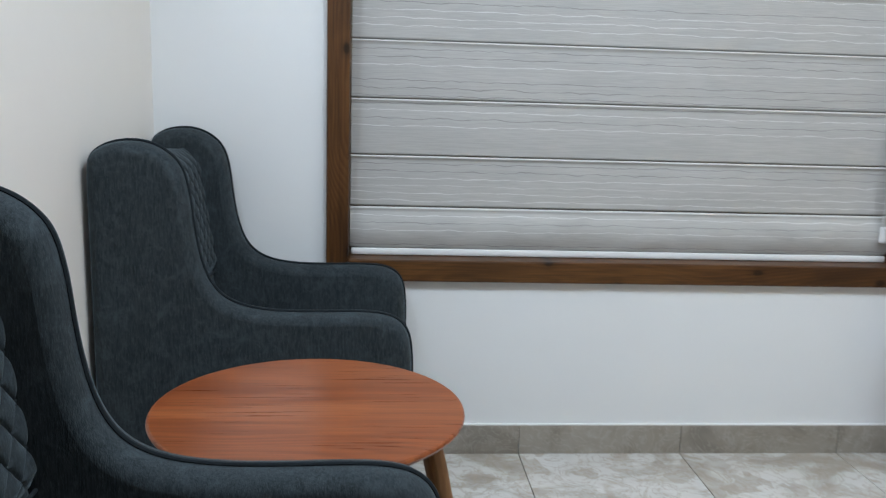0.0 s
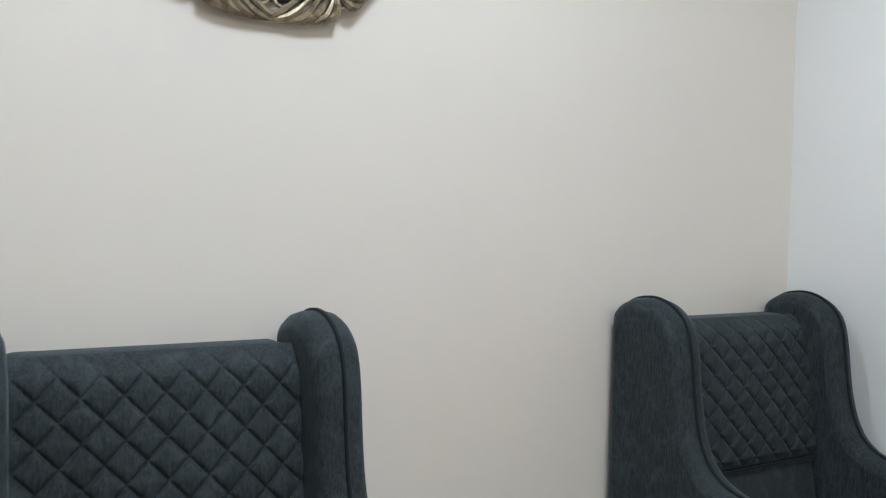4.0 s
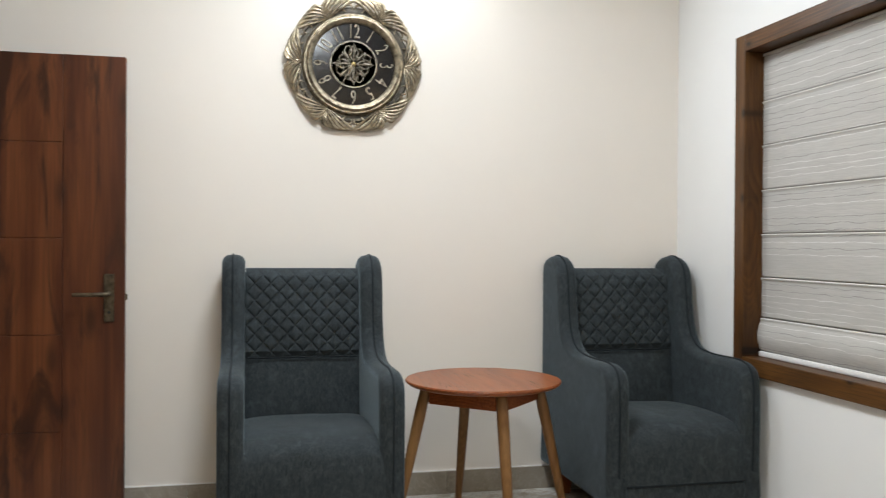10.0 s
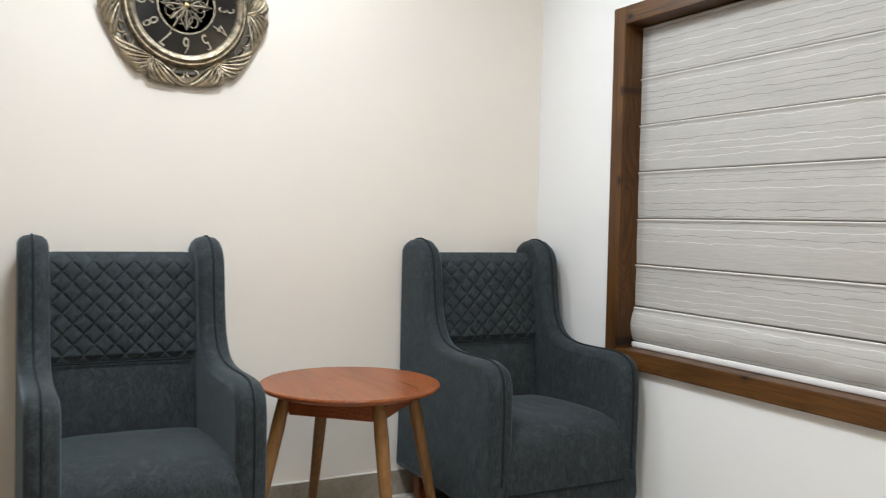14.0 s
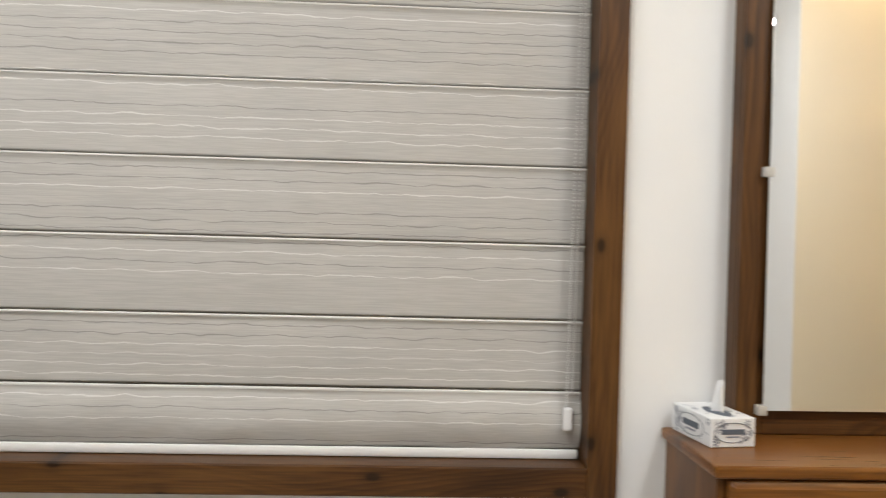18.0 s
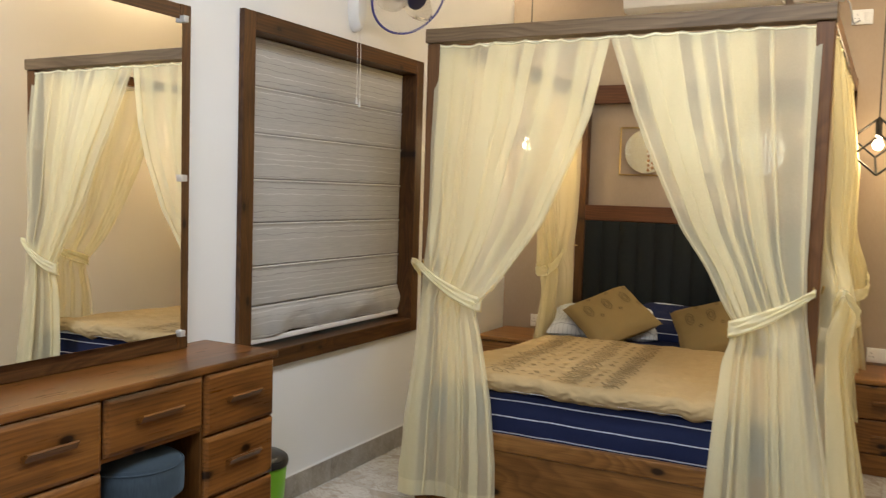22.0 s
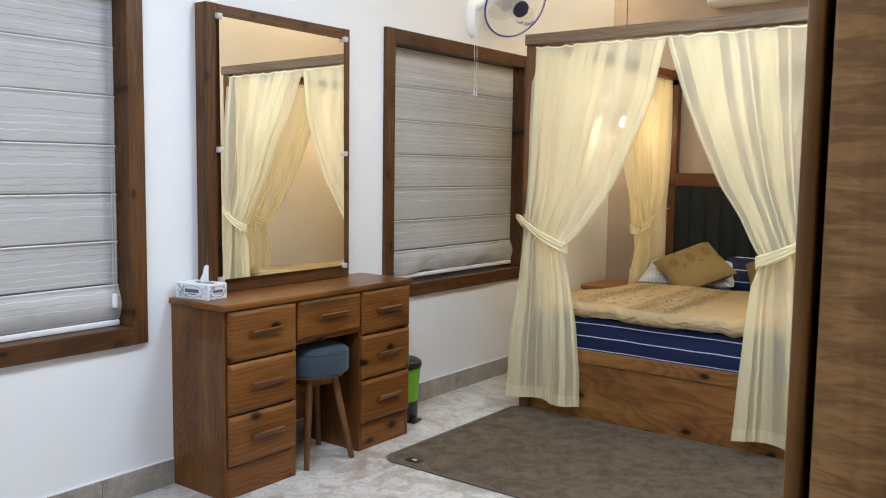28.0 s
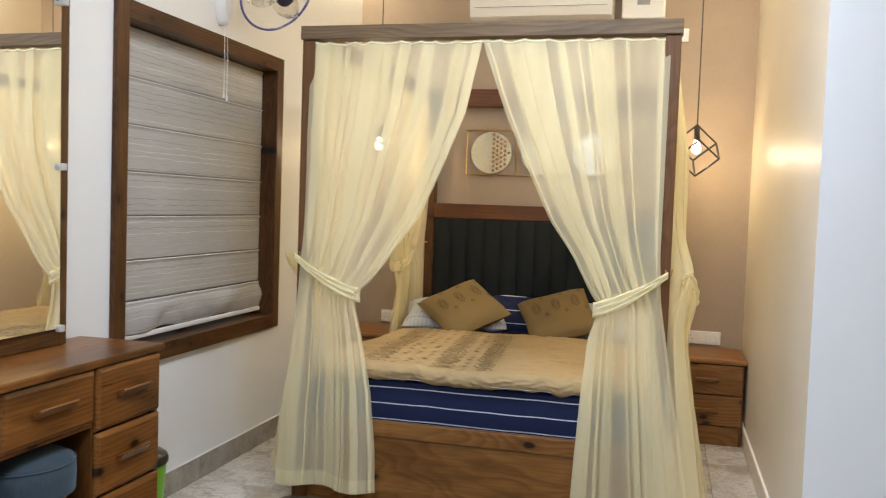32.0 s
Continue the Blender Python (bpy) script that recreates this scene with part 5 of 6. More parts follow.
def wall_fan():
    bx, bz = 4.975, 2.300
    root = thing("wall_fan", (bx, 0.0, bz - 0.12), "white wall fan with a blue-rimmed cage and pull cords", "fan")
    rings_ = [ring((bx, -y, bz), (1, 0, 0), (0, 0, 1), w, 24, hh) for y, w, hh in ((0.0, 0.050, 0.120), (0.012, 0.054, 0.124), (0.040, 0.048, 0.116), (0.052, 0.036, 0.100))]
    part("wall_bracket", loft(rings_), APPL, root)
    hub = Vector((bx + 0.12, -0.235, bz + 0.075))
    f = Vector((-0.34, -0.78, -0.52)).normalized()
    part("arm", tube([(bx, -0.04, bz + 0.06), (bx + 0.015, -0.10, bz + 0.085), hub - f * 0.10], [0.030, 0.026, 0.030], 14), APPL, root)
    a, b = sides(f)
    part("motor", loft([ring(hub + f * h, a, b, r, 28) for h, r in ((-0.13, 0.03), (-0.125, 0.058), (-0.06, 0.070), (-0.03, 0.066), (-0.02, 0.03))]), APPL, root)
    R = 0.205
    part("rim", tube([hub + a * R * math.cos(t) + b * R * math.sin(t) + f * 0.012 for t in np.linspace(0, 2 * math.pi, 57)[:-1]], 0.0060, 8, wrap=True), BLUEP, root, "blue cage rim")
    for side, dep in ((1, 0.070), (-1, -0.045)):
        bms = []
        for k in range(56):
            t = 2 * math.pi * k / 56
            e = a * math.cos(t) + b * math.sin(t)
            bms.append(tube([hub + e * R + f * 0.012, hub + e * R * 0.86 + f * (0.012 + dep * 0.62), hub + e * R * 0.5 + f * (0.012 + dep * 0.95), hub + e * 0.045 + f * (0.012 + dep)], 0.0007, 4))
        for rr, dd in ((0.86, 0.62), (0.5, 0.95)):
            bms.append(tube([hub + (a * math.cos(t) + b * math.sin(t)) * R * rr + f * (0.012 + dep * dd) for t in np.linspace(0, 2 * math.pi, 41)[:-1]], 0.0009, 4, wrap=True))
        part("front_cage" if side > 0 else "rear_cage", join(*bms), APPL, root, "white wire cage")
    part("badge", loft([ring(hub + f * h, a, b, r, 28) for h, r in ((0.078, 0.052), (0.088, 0.050), (0.091, 0.040))]), NAVYP, root, "dark blue hub badge")
    for k in range(3):
        t0 = 2.094 * k + 0.4
        rows = []
        for i in range(9):
            s = i / 8
            r = 0.03 + 0.155 * s
            wdt = 0.035 + 0.085 * math.sin(math.pi * min(1, s * 0.9 + 0.12))
            row = []
            for j in range(5):
                g = j / 4 - 0.5
                t = t0 + g * wdt / r * 1.1
                e = a * math.cos(t) + b * math.sin(t)
                row.append(hub + e * r + f * (0.022 + 0.035 * g))
            rows.append(row)
        bm = bmesh.new()
        vs = [[bm.verts.new(p) for p in row] for row in rows]
        for p, q in zip(vs, vs[1:]):
            for j in range(4):
                bm.faces.new((p[j], p[j + 1], q[j + 1], q[j]))
        bmesh.ops.solidify(bm, geom=bm.faces, thickness=0.002)
        part("blade", bm, CLEAR, root, "clear plastic blade")
    for k, dz in ((0, 0.0), (1, 0.012)):
        x = bx - 0.012 + 0.028 * k
        part("pull_cord", tube([(x, -0.035, bz - 0.11), (x + 0.002, -0.037, bz - 0.28), (x + 0.001, -0.037, bz - 0.435 - dz)], 0.0014, 5), APPL, root)
        part("cord_knob", lathe((x + 0.001, -0.037, bz - 0.468 - dz), (0, 0, 1), [(0, 0.0), (0, 0.006), (0.020, 0.0045), (0.036, 0.002), (0.036, 0)], 12), APPL, root)
    part("plug", rbox((bx + 0.0, -0.05, bz + 0.135), (bx + 0.03, -0.002, bz + 0.165), 0.004), BLACKP, root, "black plug")


wall_fan()

# ---- the four-poster bed ----
BX0, BX1, BY0, BY1 = 4.77, 6.905, -2.150, -0.529
PZ = 2.124


def bed():
    root = thing("four_poster_bed", ((BX0 + BX1) / 2, (BY0 + BY1) / 2, 0), "honey-brown wooden four-poster bed with a dark padded headboard", "bed")
    p = 0.062
    for y in (BY0, BY1 - p):
        part("post", rbox((BX0, y, 0.0), (BX0 + p, y + p, PZ - 0.062), 0.004), POST, root)
        part("post", rbox((BX1 - p, y, 0.0), (BX1, y + p, PZ - 0.062), 0.004), FRAME_Z, root)
    part("canopy_beam", rbox((BX0 - 0.012, BY0 - 0.006, PZ - 0.060), (BX0 + p + 0.004, BY1 + 0.006, PZ), 0.004), WALNUT, root, "greyish walnut front beam")
    part("canopy_beam", rbox((BX1 - p, BY0, PZ - 0.105), (BX1, BY1, PZ + 0.012), 0.004), HEAD_Y, root, "dark brown rear beam")
    for y in (BY0, BY1 - p):
        part("canopy_beam", rbox((BX0 + p + 0.004, y, PZ - 0.062), (BX1 - p, y + p, PZ - 0.004), 0.004), TEAK_X, root)
    # box base
    part("foot_rail", rbox((BX0 + 0.028, BY0 + p, 0.315), (BX0 + 0.060, BY1 - p, 0.386), 0.004), TEAK_Y, root)
    part("foot_panel", rbox((BX0 + 0.036, BY0 + p, 0.0), (BX0 + 0.058, BY1 - p, 0.313), 0.003), TEAK_Y, root, "knotty wooden foot panel")
    for y in (BY0 + 0.012, BY1 - 0.036):
        part("side_panel", rbox((BX0 + p, y, 0.0), (BX1 - p, y + 0.024, 0.372), 0.003), TEAK_X, root)
    part("base_board", rbox((BX0 + 0.06, BY0 + 0.04, 0.300), (BX1 - p, BY1 - 0.04, 0.318), 0), TEAK_X, root)
    # headboard
    hx = BX1 - 0.05
    part("head_rail", rbox((hx - 0.014, BY0 + p, 1.268), (BX1, BY1 - p, 1.368), 0.005), HEAD_Y, root)
    part("lower_board", rbox((hx + 0.004, BY0 + p, 0.0), (BX1, BY1 - p, 1.266), 0), DARK, root)
    n, y0, y1 = 13, BY0 + p + 0.004, BY1 - p - 0.004
    w = (y1 - y0) / n
    for k in range(n):
        a = y0 + w * k

        def channel(u, v, a=a):
            e = min(1, 10 * min(v, 1 - v))
            return hx - 0.006 - 0.026 * (math.sin(math.pi * (0.03 + 0.94 * u)) ** 0.5) * (0.55 + 0.45 * e), a + w * u, 0.40 + 0.866 * v

        part("padded_channel", grid(channel, 10, 14), BLACK_HB, root)


bed()


def mattress():
    x0, x1, y0, y1, z0, z1 = BX0 + 0.066, BX1 - 0.10, BY0 + 0.052, BY1 - 0.052, 0.335, 0.580
    rings_ = []
    n = 160
    for z, ins in ((z0, 0.02), (z0 + 0.02, 0.004), (z0 + 0.06, 0.0), (0.45, -0.006), (z1 - 0.06, 0.0), (z1 - 0.02, 0.006), (z1, 0.03)):
        rg = []
        for i in range(n):
            t = i / n * 4
            k, f = int(t), t - int(t)
            c = [(x0, y0), (x1, y0), (x1, y1), (x0, y1)]
            px, py = (c[k][m] + (c[(k + 1) % 4][m] - c[k][m]) * f for m in range(2))
            cx, cy = (x0 + x1) / 2, (y0 + y1) / 2
            q = 0.009 * noise.noise(Vector((px * 6, py * 6, z * 8))) + 0.005 * noise.noise(Vector((px * 17, py * 17, z * 10)))
            rg.append((cx + (px - cx) * (1 - ins / 1.0) + q, cy + (py - cy) * (1 - ins / 0.8) + q, z))
        rings_.append(rg)
    root = thing("mattress", ((x0 + x1) / 2, (y0 + y1) / 2, z0), "mattress in a navy sheet with white stripes", "mattress")
    part("fitted_sheet", loft(rings_), NAVY, root)
    for z, ins in ((z0 + 0.012, 0.012), (z1 - 0.010, 0.020)):
        edge = [(x0 + ins, y0 + ins), (x1 - ins, y0 + ins), (x1 - ins, y1 - ins), (x0 + ins, y1 - ins)]
        line = []
        for k in range(4):
            p, q = Vector((*edge[k], z)), Vector((*edge[(k + 1) % 4], z))
            line += [p.lerp(q, i / 24) + Vector((0, 0, 0.003 * noise.noise(p.lerp(q, i / 24) * 7))) for i in range(24)]
        part("piped_edge", tube(line, 0.005, 6, wrap=True), NAVYP_CLOTH, root, "dark navy piped edge")


mattress()

DX, DY = (BX0 + 0.022, 6.27), (BY0 + 0.045, BY1 - 0.040)


def duvet_z(x, y):
    u, v = (x - DX[0]) / (DX[1] - DX[0]), (y - DY[0]) / (DY[1] - DY[0])
    e = 1.0 if u < 0.5 else min(1.0, (1 - u) / 0.06)
    s = min(1.0, min(v, 1 - v) / 0.07)
    rim = math.sqrt(max(0.0, 1 - (1 - e) ** 2)) * math.sqrt(max(0.0, 1 - (1 - s) ** 2))
    soft = 0.022 * noise.noise(Vector((x * 2.1, y * 2.4, 0.3))) + 0.011 * noise.noise(Vector((x * 6.5, y * 5.5, 4.0)))
    puck = 0.004 * math.sin(y * 48 + 4 * noise.noise(Vector((x * 3, y * 3, 9)))) * max(0.0, 1 - u / 0.14) + 0.008 * noise.noise(Vector((x * 15, y * 12, 2.0))) + 0.0045 * noise.noise(Vector((x * 31 + y * 9, y * 27 - x * 6, 5.0)))
    return 0.5815 + (0.066 + soft * (1 - 0.6 * u) + puck - 0.044 * u) * rim


def duvet():
    root = thing("duvet", ((DX[0] + DX[1]) / 2, (DY[0] + DY[1]) / 2, 0.57), "rumpled beige duvet with a brown geometric print", "duvet")
    nx, ny = 130, 240
    wob = lambda y: 0.018 * noise.noise(Vector((3.3, y * 3.2, 0)))

    def top(u, v):
        y = DY[0] + (DY[1] - DY[0]) * v
        r = 0.038 + 0.006 * noise.noise(Vector((1.0, y * 5, 0)))
        xc = DX[0] + 0.050
        if u < 0.16:
            # the rolled and puckered front edge
            a = radians(-78 + 168 * u / 0.16)
            bulge = 1 + (0.16 * noise.noise(Vector((a * 1.3, y * 15, 6.0))) + 0.14 * noise.noise(Vector((a * 2.5, y * 34, 2.0))) + 0.05 * math.sin(y * 55 + 8 * noise.noise(Vector((0, y * 4, a))))) * math.cos(a) ** 2
            zc = duvet_z(xc, y) - r
            x, z = xc - r * 1.12 * math.cos(a) * bulge, zc + r * math.sin(a) * bulge
        else:
            x = xc + (DX[1] - xc) * (u - 0.16) / 0.84
            z = duvet_z(x, y)
        return x + wob(y) * (1 - (x - DX[0]) / (DX[1] - DX[0])) ** 4, y, z

    part("cover", grid(top, nx, ny), DUVET, root)
    under = grid(lambda u, v: (DX[0] + 0.012 + (DX[1] - DX[0] - 0.02) * u + wob(DY[0] + (DY[1] - DY[0]) * v) * (1 - u) ** 4, DY[0] + 0.01 + (DY[1] - DY[0] - 0.02) * v, 0.5812), 20, 20)
    part("lining", under, PILLOW, root, "pale lining under the cover")
    # printed motifs laid on the cloth: long hexagon outlines in columns, small diamonds between
    bm = bmesh.new()

    def strip(pts, w, closed=True):
        k = len(pts)
        for i in range(k if closed else k - 1):
            p, q = Vector(pts[i]), Vector(pts[(i + 1) % k])
            d = (q - p).normalized()
            m = Vector((-d.y, d.x)) * w
            quad = []
            for c in (p - m, q - m, q + m, p + m):
                if not (DX[0] + 0.052 < c.x < DX[1] - 0.03 and DY[0] + 0.03 < c.y < DY[1] - 0.03):
                    break
                quad.append(bm.verts.new((c.x + wob(c.y) * (1 - (c.x - DX[0]) / (DX[1] - DX[0])) ** 4, c.y, duvet_z(c.x, c.y) + 0.0022)))
            if len(quad) == 4:
                bm.faces.new(quad)

    # the print runs a little askew to the bed
    def askew(pts):
        return [(x, y + 0.10 * (x - 4.70)) for x, y in pts]

    for yc, long in ((-0.890, 0.056), (-1.205, 0.056), (-1.390, 0.047)):
        x = DX[0] + 0.075
        while x < DX[1] - 0.05:
            for sc in (1.0, 0.45):
                hl, hw = long * sc, 0.029 * sc
                strip(askew([(x, yc - hl), (x + hw, yc - hl * 0.55), (x + hw, yc + hl * 0.55), (x, yc + hl), (x - hw, yc + hl * 0.55), (x - hw, yc - hl * 0.55)]), 0.0046 if sc == 1 else 0.0030)
            x += 0.082
    for yc in (-0.985, -1.040, -1.100, -1.305):
        x = DX[0] + 0.06 + 0.04 * (yc == -1.040)
        while x < DX[1] - 0.05:
            for w in (0.013, 0.006):
                strip(askew([(x - w, yc), (x, yc + w * 1.1), (x + w, yc), (x, yc - w * 1.1)]), 0.0026)
            x += 0.088
    tagged(part("print", bm, PRINT, root, "brown hexagon and diamond print", smooth=False), kind="stuff")


duvet()


def pad(w, h, t):
    """A soft square pad in the x-y plane, pinched at its corners."""

    def top(u, v, s):
        a, b = 2 * u - 1, 2 * v - 1
        f = max(0.0, (1 - a ** 4) * (1 - b ** 4)) ** 0.55
        pin = 1 - 0.06 * (abs(a) ** 3) * (1 - abs(b)) - 0.06 * (abs(b) ** 3) * (1 - abs(a))
        q = 0.10 * noise.noise(Vector((a * 2, b * 2, s * 3.0 + w * 9))) + 0.07 * noise.noise(Vector((a * 5, b * 5, s * 3.0)))
        return a * w / 2 * pin, b * h / 2 * pin, s * t / 2 * f * (1 + q)

    return join(grid(lambda u, v: top(u, v, 1), 28, 28), grid(lambda u, v: top(u, v, -1), 28, 28))


def pillow(m, label, mat):
    bm = pad(0.66, 0.40, 0.15)
    bmesh.ops.transform(bm, matrix=m, verts=bm.verts)
    bmesh.ops.remove_doubles(bm, verts=bm.verts, dist=0.0005)
    return solid("pillow", bm, mat, label, "pillow", group="bed pillows")


def cushion(m, label):
    root = thing("cushion", (0, 0, 0), label, "cushion", "tan cushions")
    bm = pad(0.43, 0.43, 0.13)
    bmesh.ops.remove_doubles(bm, verts=bm.verts, dist=0.0005)
    part("cover", bm, CUSHION, root)

    def zat(x, y):
        a, b = x / 0.215, y / 0.215
        return 0.065 * max(0.0, (1 - a ** 4) * (1 - b ** 4)) ** 0.55 * (1 + 0.10 * noise.noise(Vector((a * 2, b * 2, 3.0 + 0.43 * 9))) + 0.07 * noise.noise(Vector((a * 5, b * 5, 3.0)))) + 0.004

    def outline(pts, w):
        deco = bmesh.new()
        for i in range(len(pts)):
            p, q = Vector(pts[i]), Vector(pts[(i + 1) % len(pts)])
            d = (q - p).normalized()
            s = Vector((-d.y, d.x)) * w
            deco.faces.new([deco.verts.new((c.x, c.y, zat(c.x, c.y))) for c in (p - s, q - s, q + s, p + s)])
        part("printed_motif", deco, CPRINT, root, "brown printed outline", smooth=False)

    for k in range(3):
        x = -0.12 + 0.12 * k
        for sc in (1.0, 0.55):
            a, b = 0.020 * sc, 0.054 * sc
            outline([(x, 0.045 + b), (x + a, 0.045 + b * 0.5), (x + a, 0.045 - b * 0.5), (x, 0.045 - b), (x - a, 0.045 - b * 0.5), (x - a, 0.045 + b * 0.5)], 0.0028)
        for yy in (-0.03, 0.145):
            outline([(x + 0.05 - 0.010, yy), (x + 0.05, yy + 0.014), (x + 0.05 + 0.010, yy), (x + 0.05, yy - 0.014)], 0.003)
    root.matrix_basis = m
    return root


def leaning(x, y, z, turn, spin, tilt=58):
    """A pad leaning back on the headboard: its face to -x, turned about the upright, spun in its own plane."""
    return pose(x, y, z, 0, 0, turn) @ pose(0, 0, 0, 0, -tilt, 0) @ pose(0, 0, 0, 0, 0, -90 + spin)


pillow(leaning(6.56, -0.84, 0.650, 8, 2, 16), "white pillow with a fine line pattern", LINED)
pillow(leaning(6.60, -1.74, 0.655, -5, -3, 18), "white lined pillow lying against the headboard", LINED)
pillow(leaning(6.70, -1.30, 0.648, 6, -8, 24), "navy pillow with white stripes", NAVY)
cushion(leaning(6.40, -0.925, 0.714, 6, 40, 33), "tan cushion with a brown print leaning on a pillow")
cushion(leaning(6.42, -1.515, 0.700, -8, 28, 34), "tan cushion with a brown print propped among the pillows")


# ---- sheer curtains, two on each open side ----
INNER_A = [(0.09, 0.392), (0.28, 0.384), (0.53, 0.355), (0.77, 0.306), (0.90, 0.276), (0.95, 0.272), (1.02, 0.345), (1.08, 0.392), (1.14, 0.432), (1.30, 0.548), (1.53, 0.650), (1.74, 0.730), (2.02, 0.785), (2.06, 0.79)]
INNER_B = [(0.09, 0.318), (0.37, 0.306), (0.62, 0.293), (0.84, 0.276), (0.93, 0.258), (0.98, 0.254), (1.03, 0.288), (1.17, 0.362), (1.31, 0.462), (1.53, 0.568), (1.75, 0.668), (2.01, 0.768), (2.06, 0.785)]
OUTER_A = [(0.09, -0.085), (0.43, -0.068), (0.73, -0.026), (1.00, 0.0), (1.18, 0.010), (2.06, 0.004)]
OUTER_B = [(0.09, -0.155), (0.43, -0.100), (0.73, -0.045), (1.00, 0.0), (1.18, 0.010), (2.06, 0.004)]
INNER_SIDE = [(0.09, 0.520), (0.53, 0.480), (0.77, 0.430), (0.95, 0.390), (1.02, 0.450), (1.14, 0.540), (1.30, 0.650), (1.53, 0.780), (1.74, 0.870), (2.06, 0.98)]
HEAD = 2.058


def pleats(rnd, n, sparse):
    """A folded line in plan: flat single stretches between bands where the cloth doubles back on itself; 0..1 along, -1..1 deep."""
    s, pts = 0.0, [(0.0, 0.0)]
    for k in range(n):
        flat = rnd.uniform(0.15, 0.9) * (1.7 if rnd.random() < sparse else 0.5)
        lap = rnd.choice((0.4, 0.7, 1.1, 1.5)) * rnd.uniform(0.8, 1.2)
        side = rnd.choice((-1, 1)) * rnd.uniform(0.5, 1.0)
        pts += [(s + flat * 0.5, rnd.uniform(-0.35, 0.35)), (s + flat, 0.1 * side), (s + flat + lap, 0.55 * side), (s + flat + lap * 1.08, 0.85 * side), (s + flat + lap * 0.5, 1.0 * side), (s + flat + lap * 0.12, 0.9 * side),
                (s + flat + lap * 0.10, 0.5 * side), (s + flat + lap * 0.7, -0.15 * side)]
        s += flat + lap * 0.7
    pts.append((s + 0.3, 0.0))
    at = np.array(pts)
    at[:, 0] /= at[-1, 0]
    step = np.hypot(np.diff(at[:, 0]), np.diff(at[:, 1]) * 0.03)
    arc = np.concatenate(([0], np.cumsum(step)))
    u = np.linspace(0, arc[-1], 421)
    line = np.stack([np.interp(u, arc, at[:, 0]), np.interp(u, arc, at[:, 1])], 1)
    kernel = np.hanning(15)
    kernel /= kernel.sum()
    pad = np.pad(line, ((7, 7), (0, 0)), mode="edge")
    return np.stack([np.convolve(pad[:, k], kernel, mode="valid") for k in range(2)], 1)


def curtain(corner, d, out, width, inner, outer, seed, label, drop=0.088, flare=0.022, bulk=0.006):
    """Hung under a beam from the corner along d, tied back to the corner post, then spreading towards the floor."""
    d, out, c = Vector(d), Vector(out), Vector(corner)
    root = thing("curtain", c, label, "curtain", "sheer bed curtains")
    rnd = random.Random(seed)
    n = int(5 + width * 7)
    upper, lower = pleats(rnd, n, 0.28), pleats(rnd, n - 2, 0.40)
    ph = [rnd.uniform(0, 6.28) for _ in range(4)]
    knot = along(inner, 0.96)
    wide = (width - knot) / (inner[-1][1] - knot)
    clips = int(width * 11)

    def sheet(u, v):
        k = min(int(u * 420), 420)
        mixed = min(1.0, max(0.0, (v - 0.42) / 0.16))
        mixed = mixed * mixed * (3 - 2 * mixed)
        w = (1 - mixed) * upper[k][0] + mixed * lower[k][0]
        deep = (1 - mixed) * upper[k][1] + mixed * lower[k][1]
        z1 = 1.10 - 0.155 * w
        z = HEAD + (z1 - HEAD) * (v / 0.5) if v < 0.5 else z1 + (drop - z1) * ((v - 0.5) / 0.5)
        e, o = along(inner, z), along(outer, z)
        if z > 0.96:
            e = knot + (e - knot) * wide
        tied = math.exp(-((v - 0.5) / 0.07) ** 2)
        low = max(0.0, (v - 0.5) / 0.5)
        amp = 0.008 + 0.012 * min(1.0, v / 0.25) + (0.004 + bulk) * tied + (0.010 + bulk * 0.6) * low
        # slow wander of the folds on their way down
        w2 = w + 0.012 * math.sin(5.0 * w + 4.0 * v + ph[0]) * math.sin(math.pi * w) + 0.006 * math.sin(17.0 * w + 7.0 * v + ph[1]) * math.sin(math.pi * w)
        belly = 0.018 * math.sin(2.2 * math.pi * w + ph[2]) * math.sin(math.pi * min(1.0, v / 0.5)) + 0.022 * math.sin(3.1 * math.pi * w + ph[3]) * low
        scallop = max(0.0, 1 - v / 0.05)
        z -= (0.007 + 0.010 * noise.noise(Vector((w * clips * 0.7, ph[0], 0)))) * scallop * abs(math.sin(math.pi * clips * w + 2 * noise.noise(Vector((w * 5, ph[1], 0)))))
        reach = 0.012 + 0.050 * min(1.0, v / 0.22) + (0.008 + bulk * 0.6) * tied + flare * low
        # full curtains start close against their post
        reach *= 1 - min(1.0, bulk / 0.045) * 0.8 * max(0.0, 1 - 4 * w)
        p = c + d * (o + (e - o) * w2) + out * (reach + amp * deep + belly + 0.004 * scallop * math.sin(2 * math.pi * clips * w))
        return p.x, p.y, z + 0.006 * low * math.sin(9 * w + ph[1]) + 0.010 * low ** 4 * deep

    part("cloth", grid(sheet, 420, 64), SHEER, root)

    def turned(u, v):
        x, y, z = sheet(u, 0.966 + 0.034 * v)
        return x + out.x * 0.003, y + out.y * 0.003, z

    part("hem", grid(turned, 420, 2), SHEER_HEM, root, "turned-up double hem")
    part("heading", tube([sheet(i / 210, 0.004) for i in range(211)], 0.0040, 5), TIE, root, "gathered heading")
    # the tie-back: a folded band round the gathered cloth up to the post
    in_, z_in, z_out = knot + 0.004, 0.948, 1.108
    loop = []
    for t in np.linspace(0, 2 * math.pi, 49)[:-1]:
        s = (1 + math.cos(t)) / 2
        off = -0.022 + (in_ + 0.030) * s
        loop.append((c + d * off + out * (0.066 + bulk * 0.7 + (0.040 + bulk * 0.6) * math.sin(t) * (0.35 + 0.65 * s)), z_out + (z_in - z_out) * s - 0.016 * math.sin(math.pi * s), 0.42 + 0.58 * min(1.0, s * 1.5)))
    rows = []
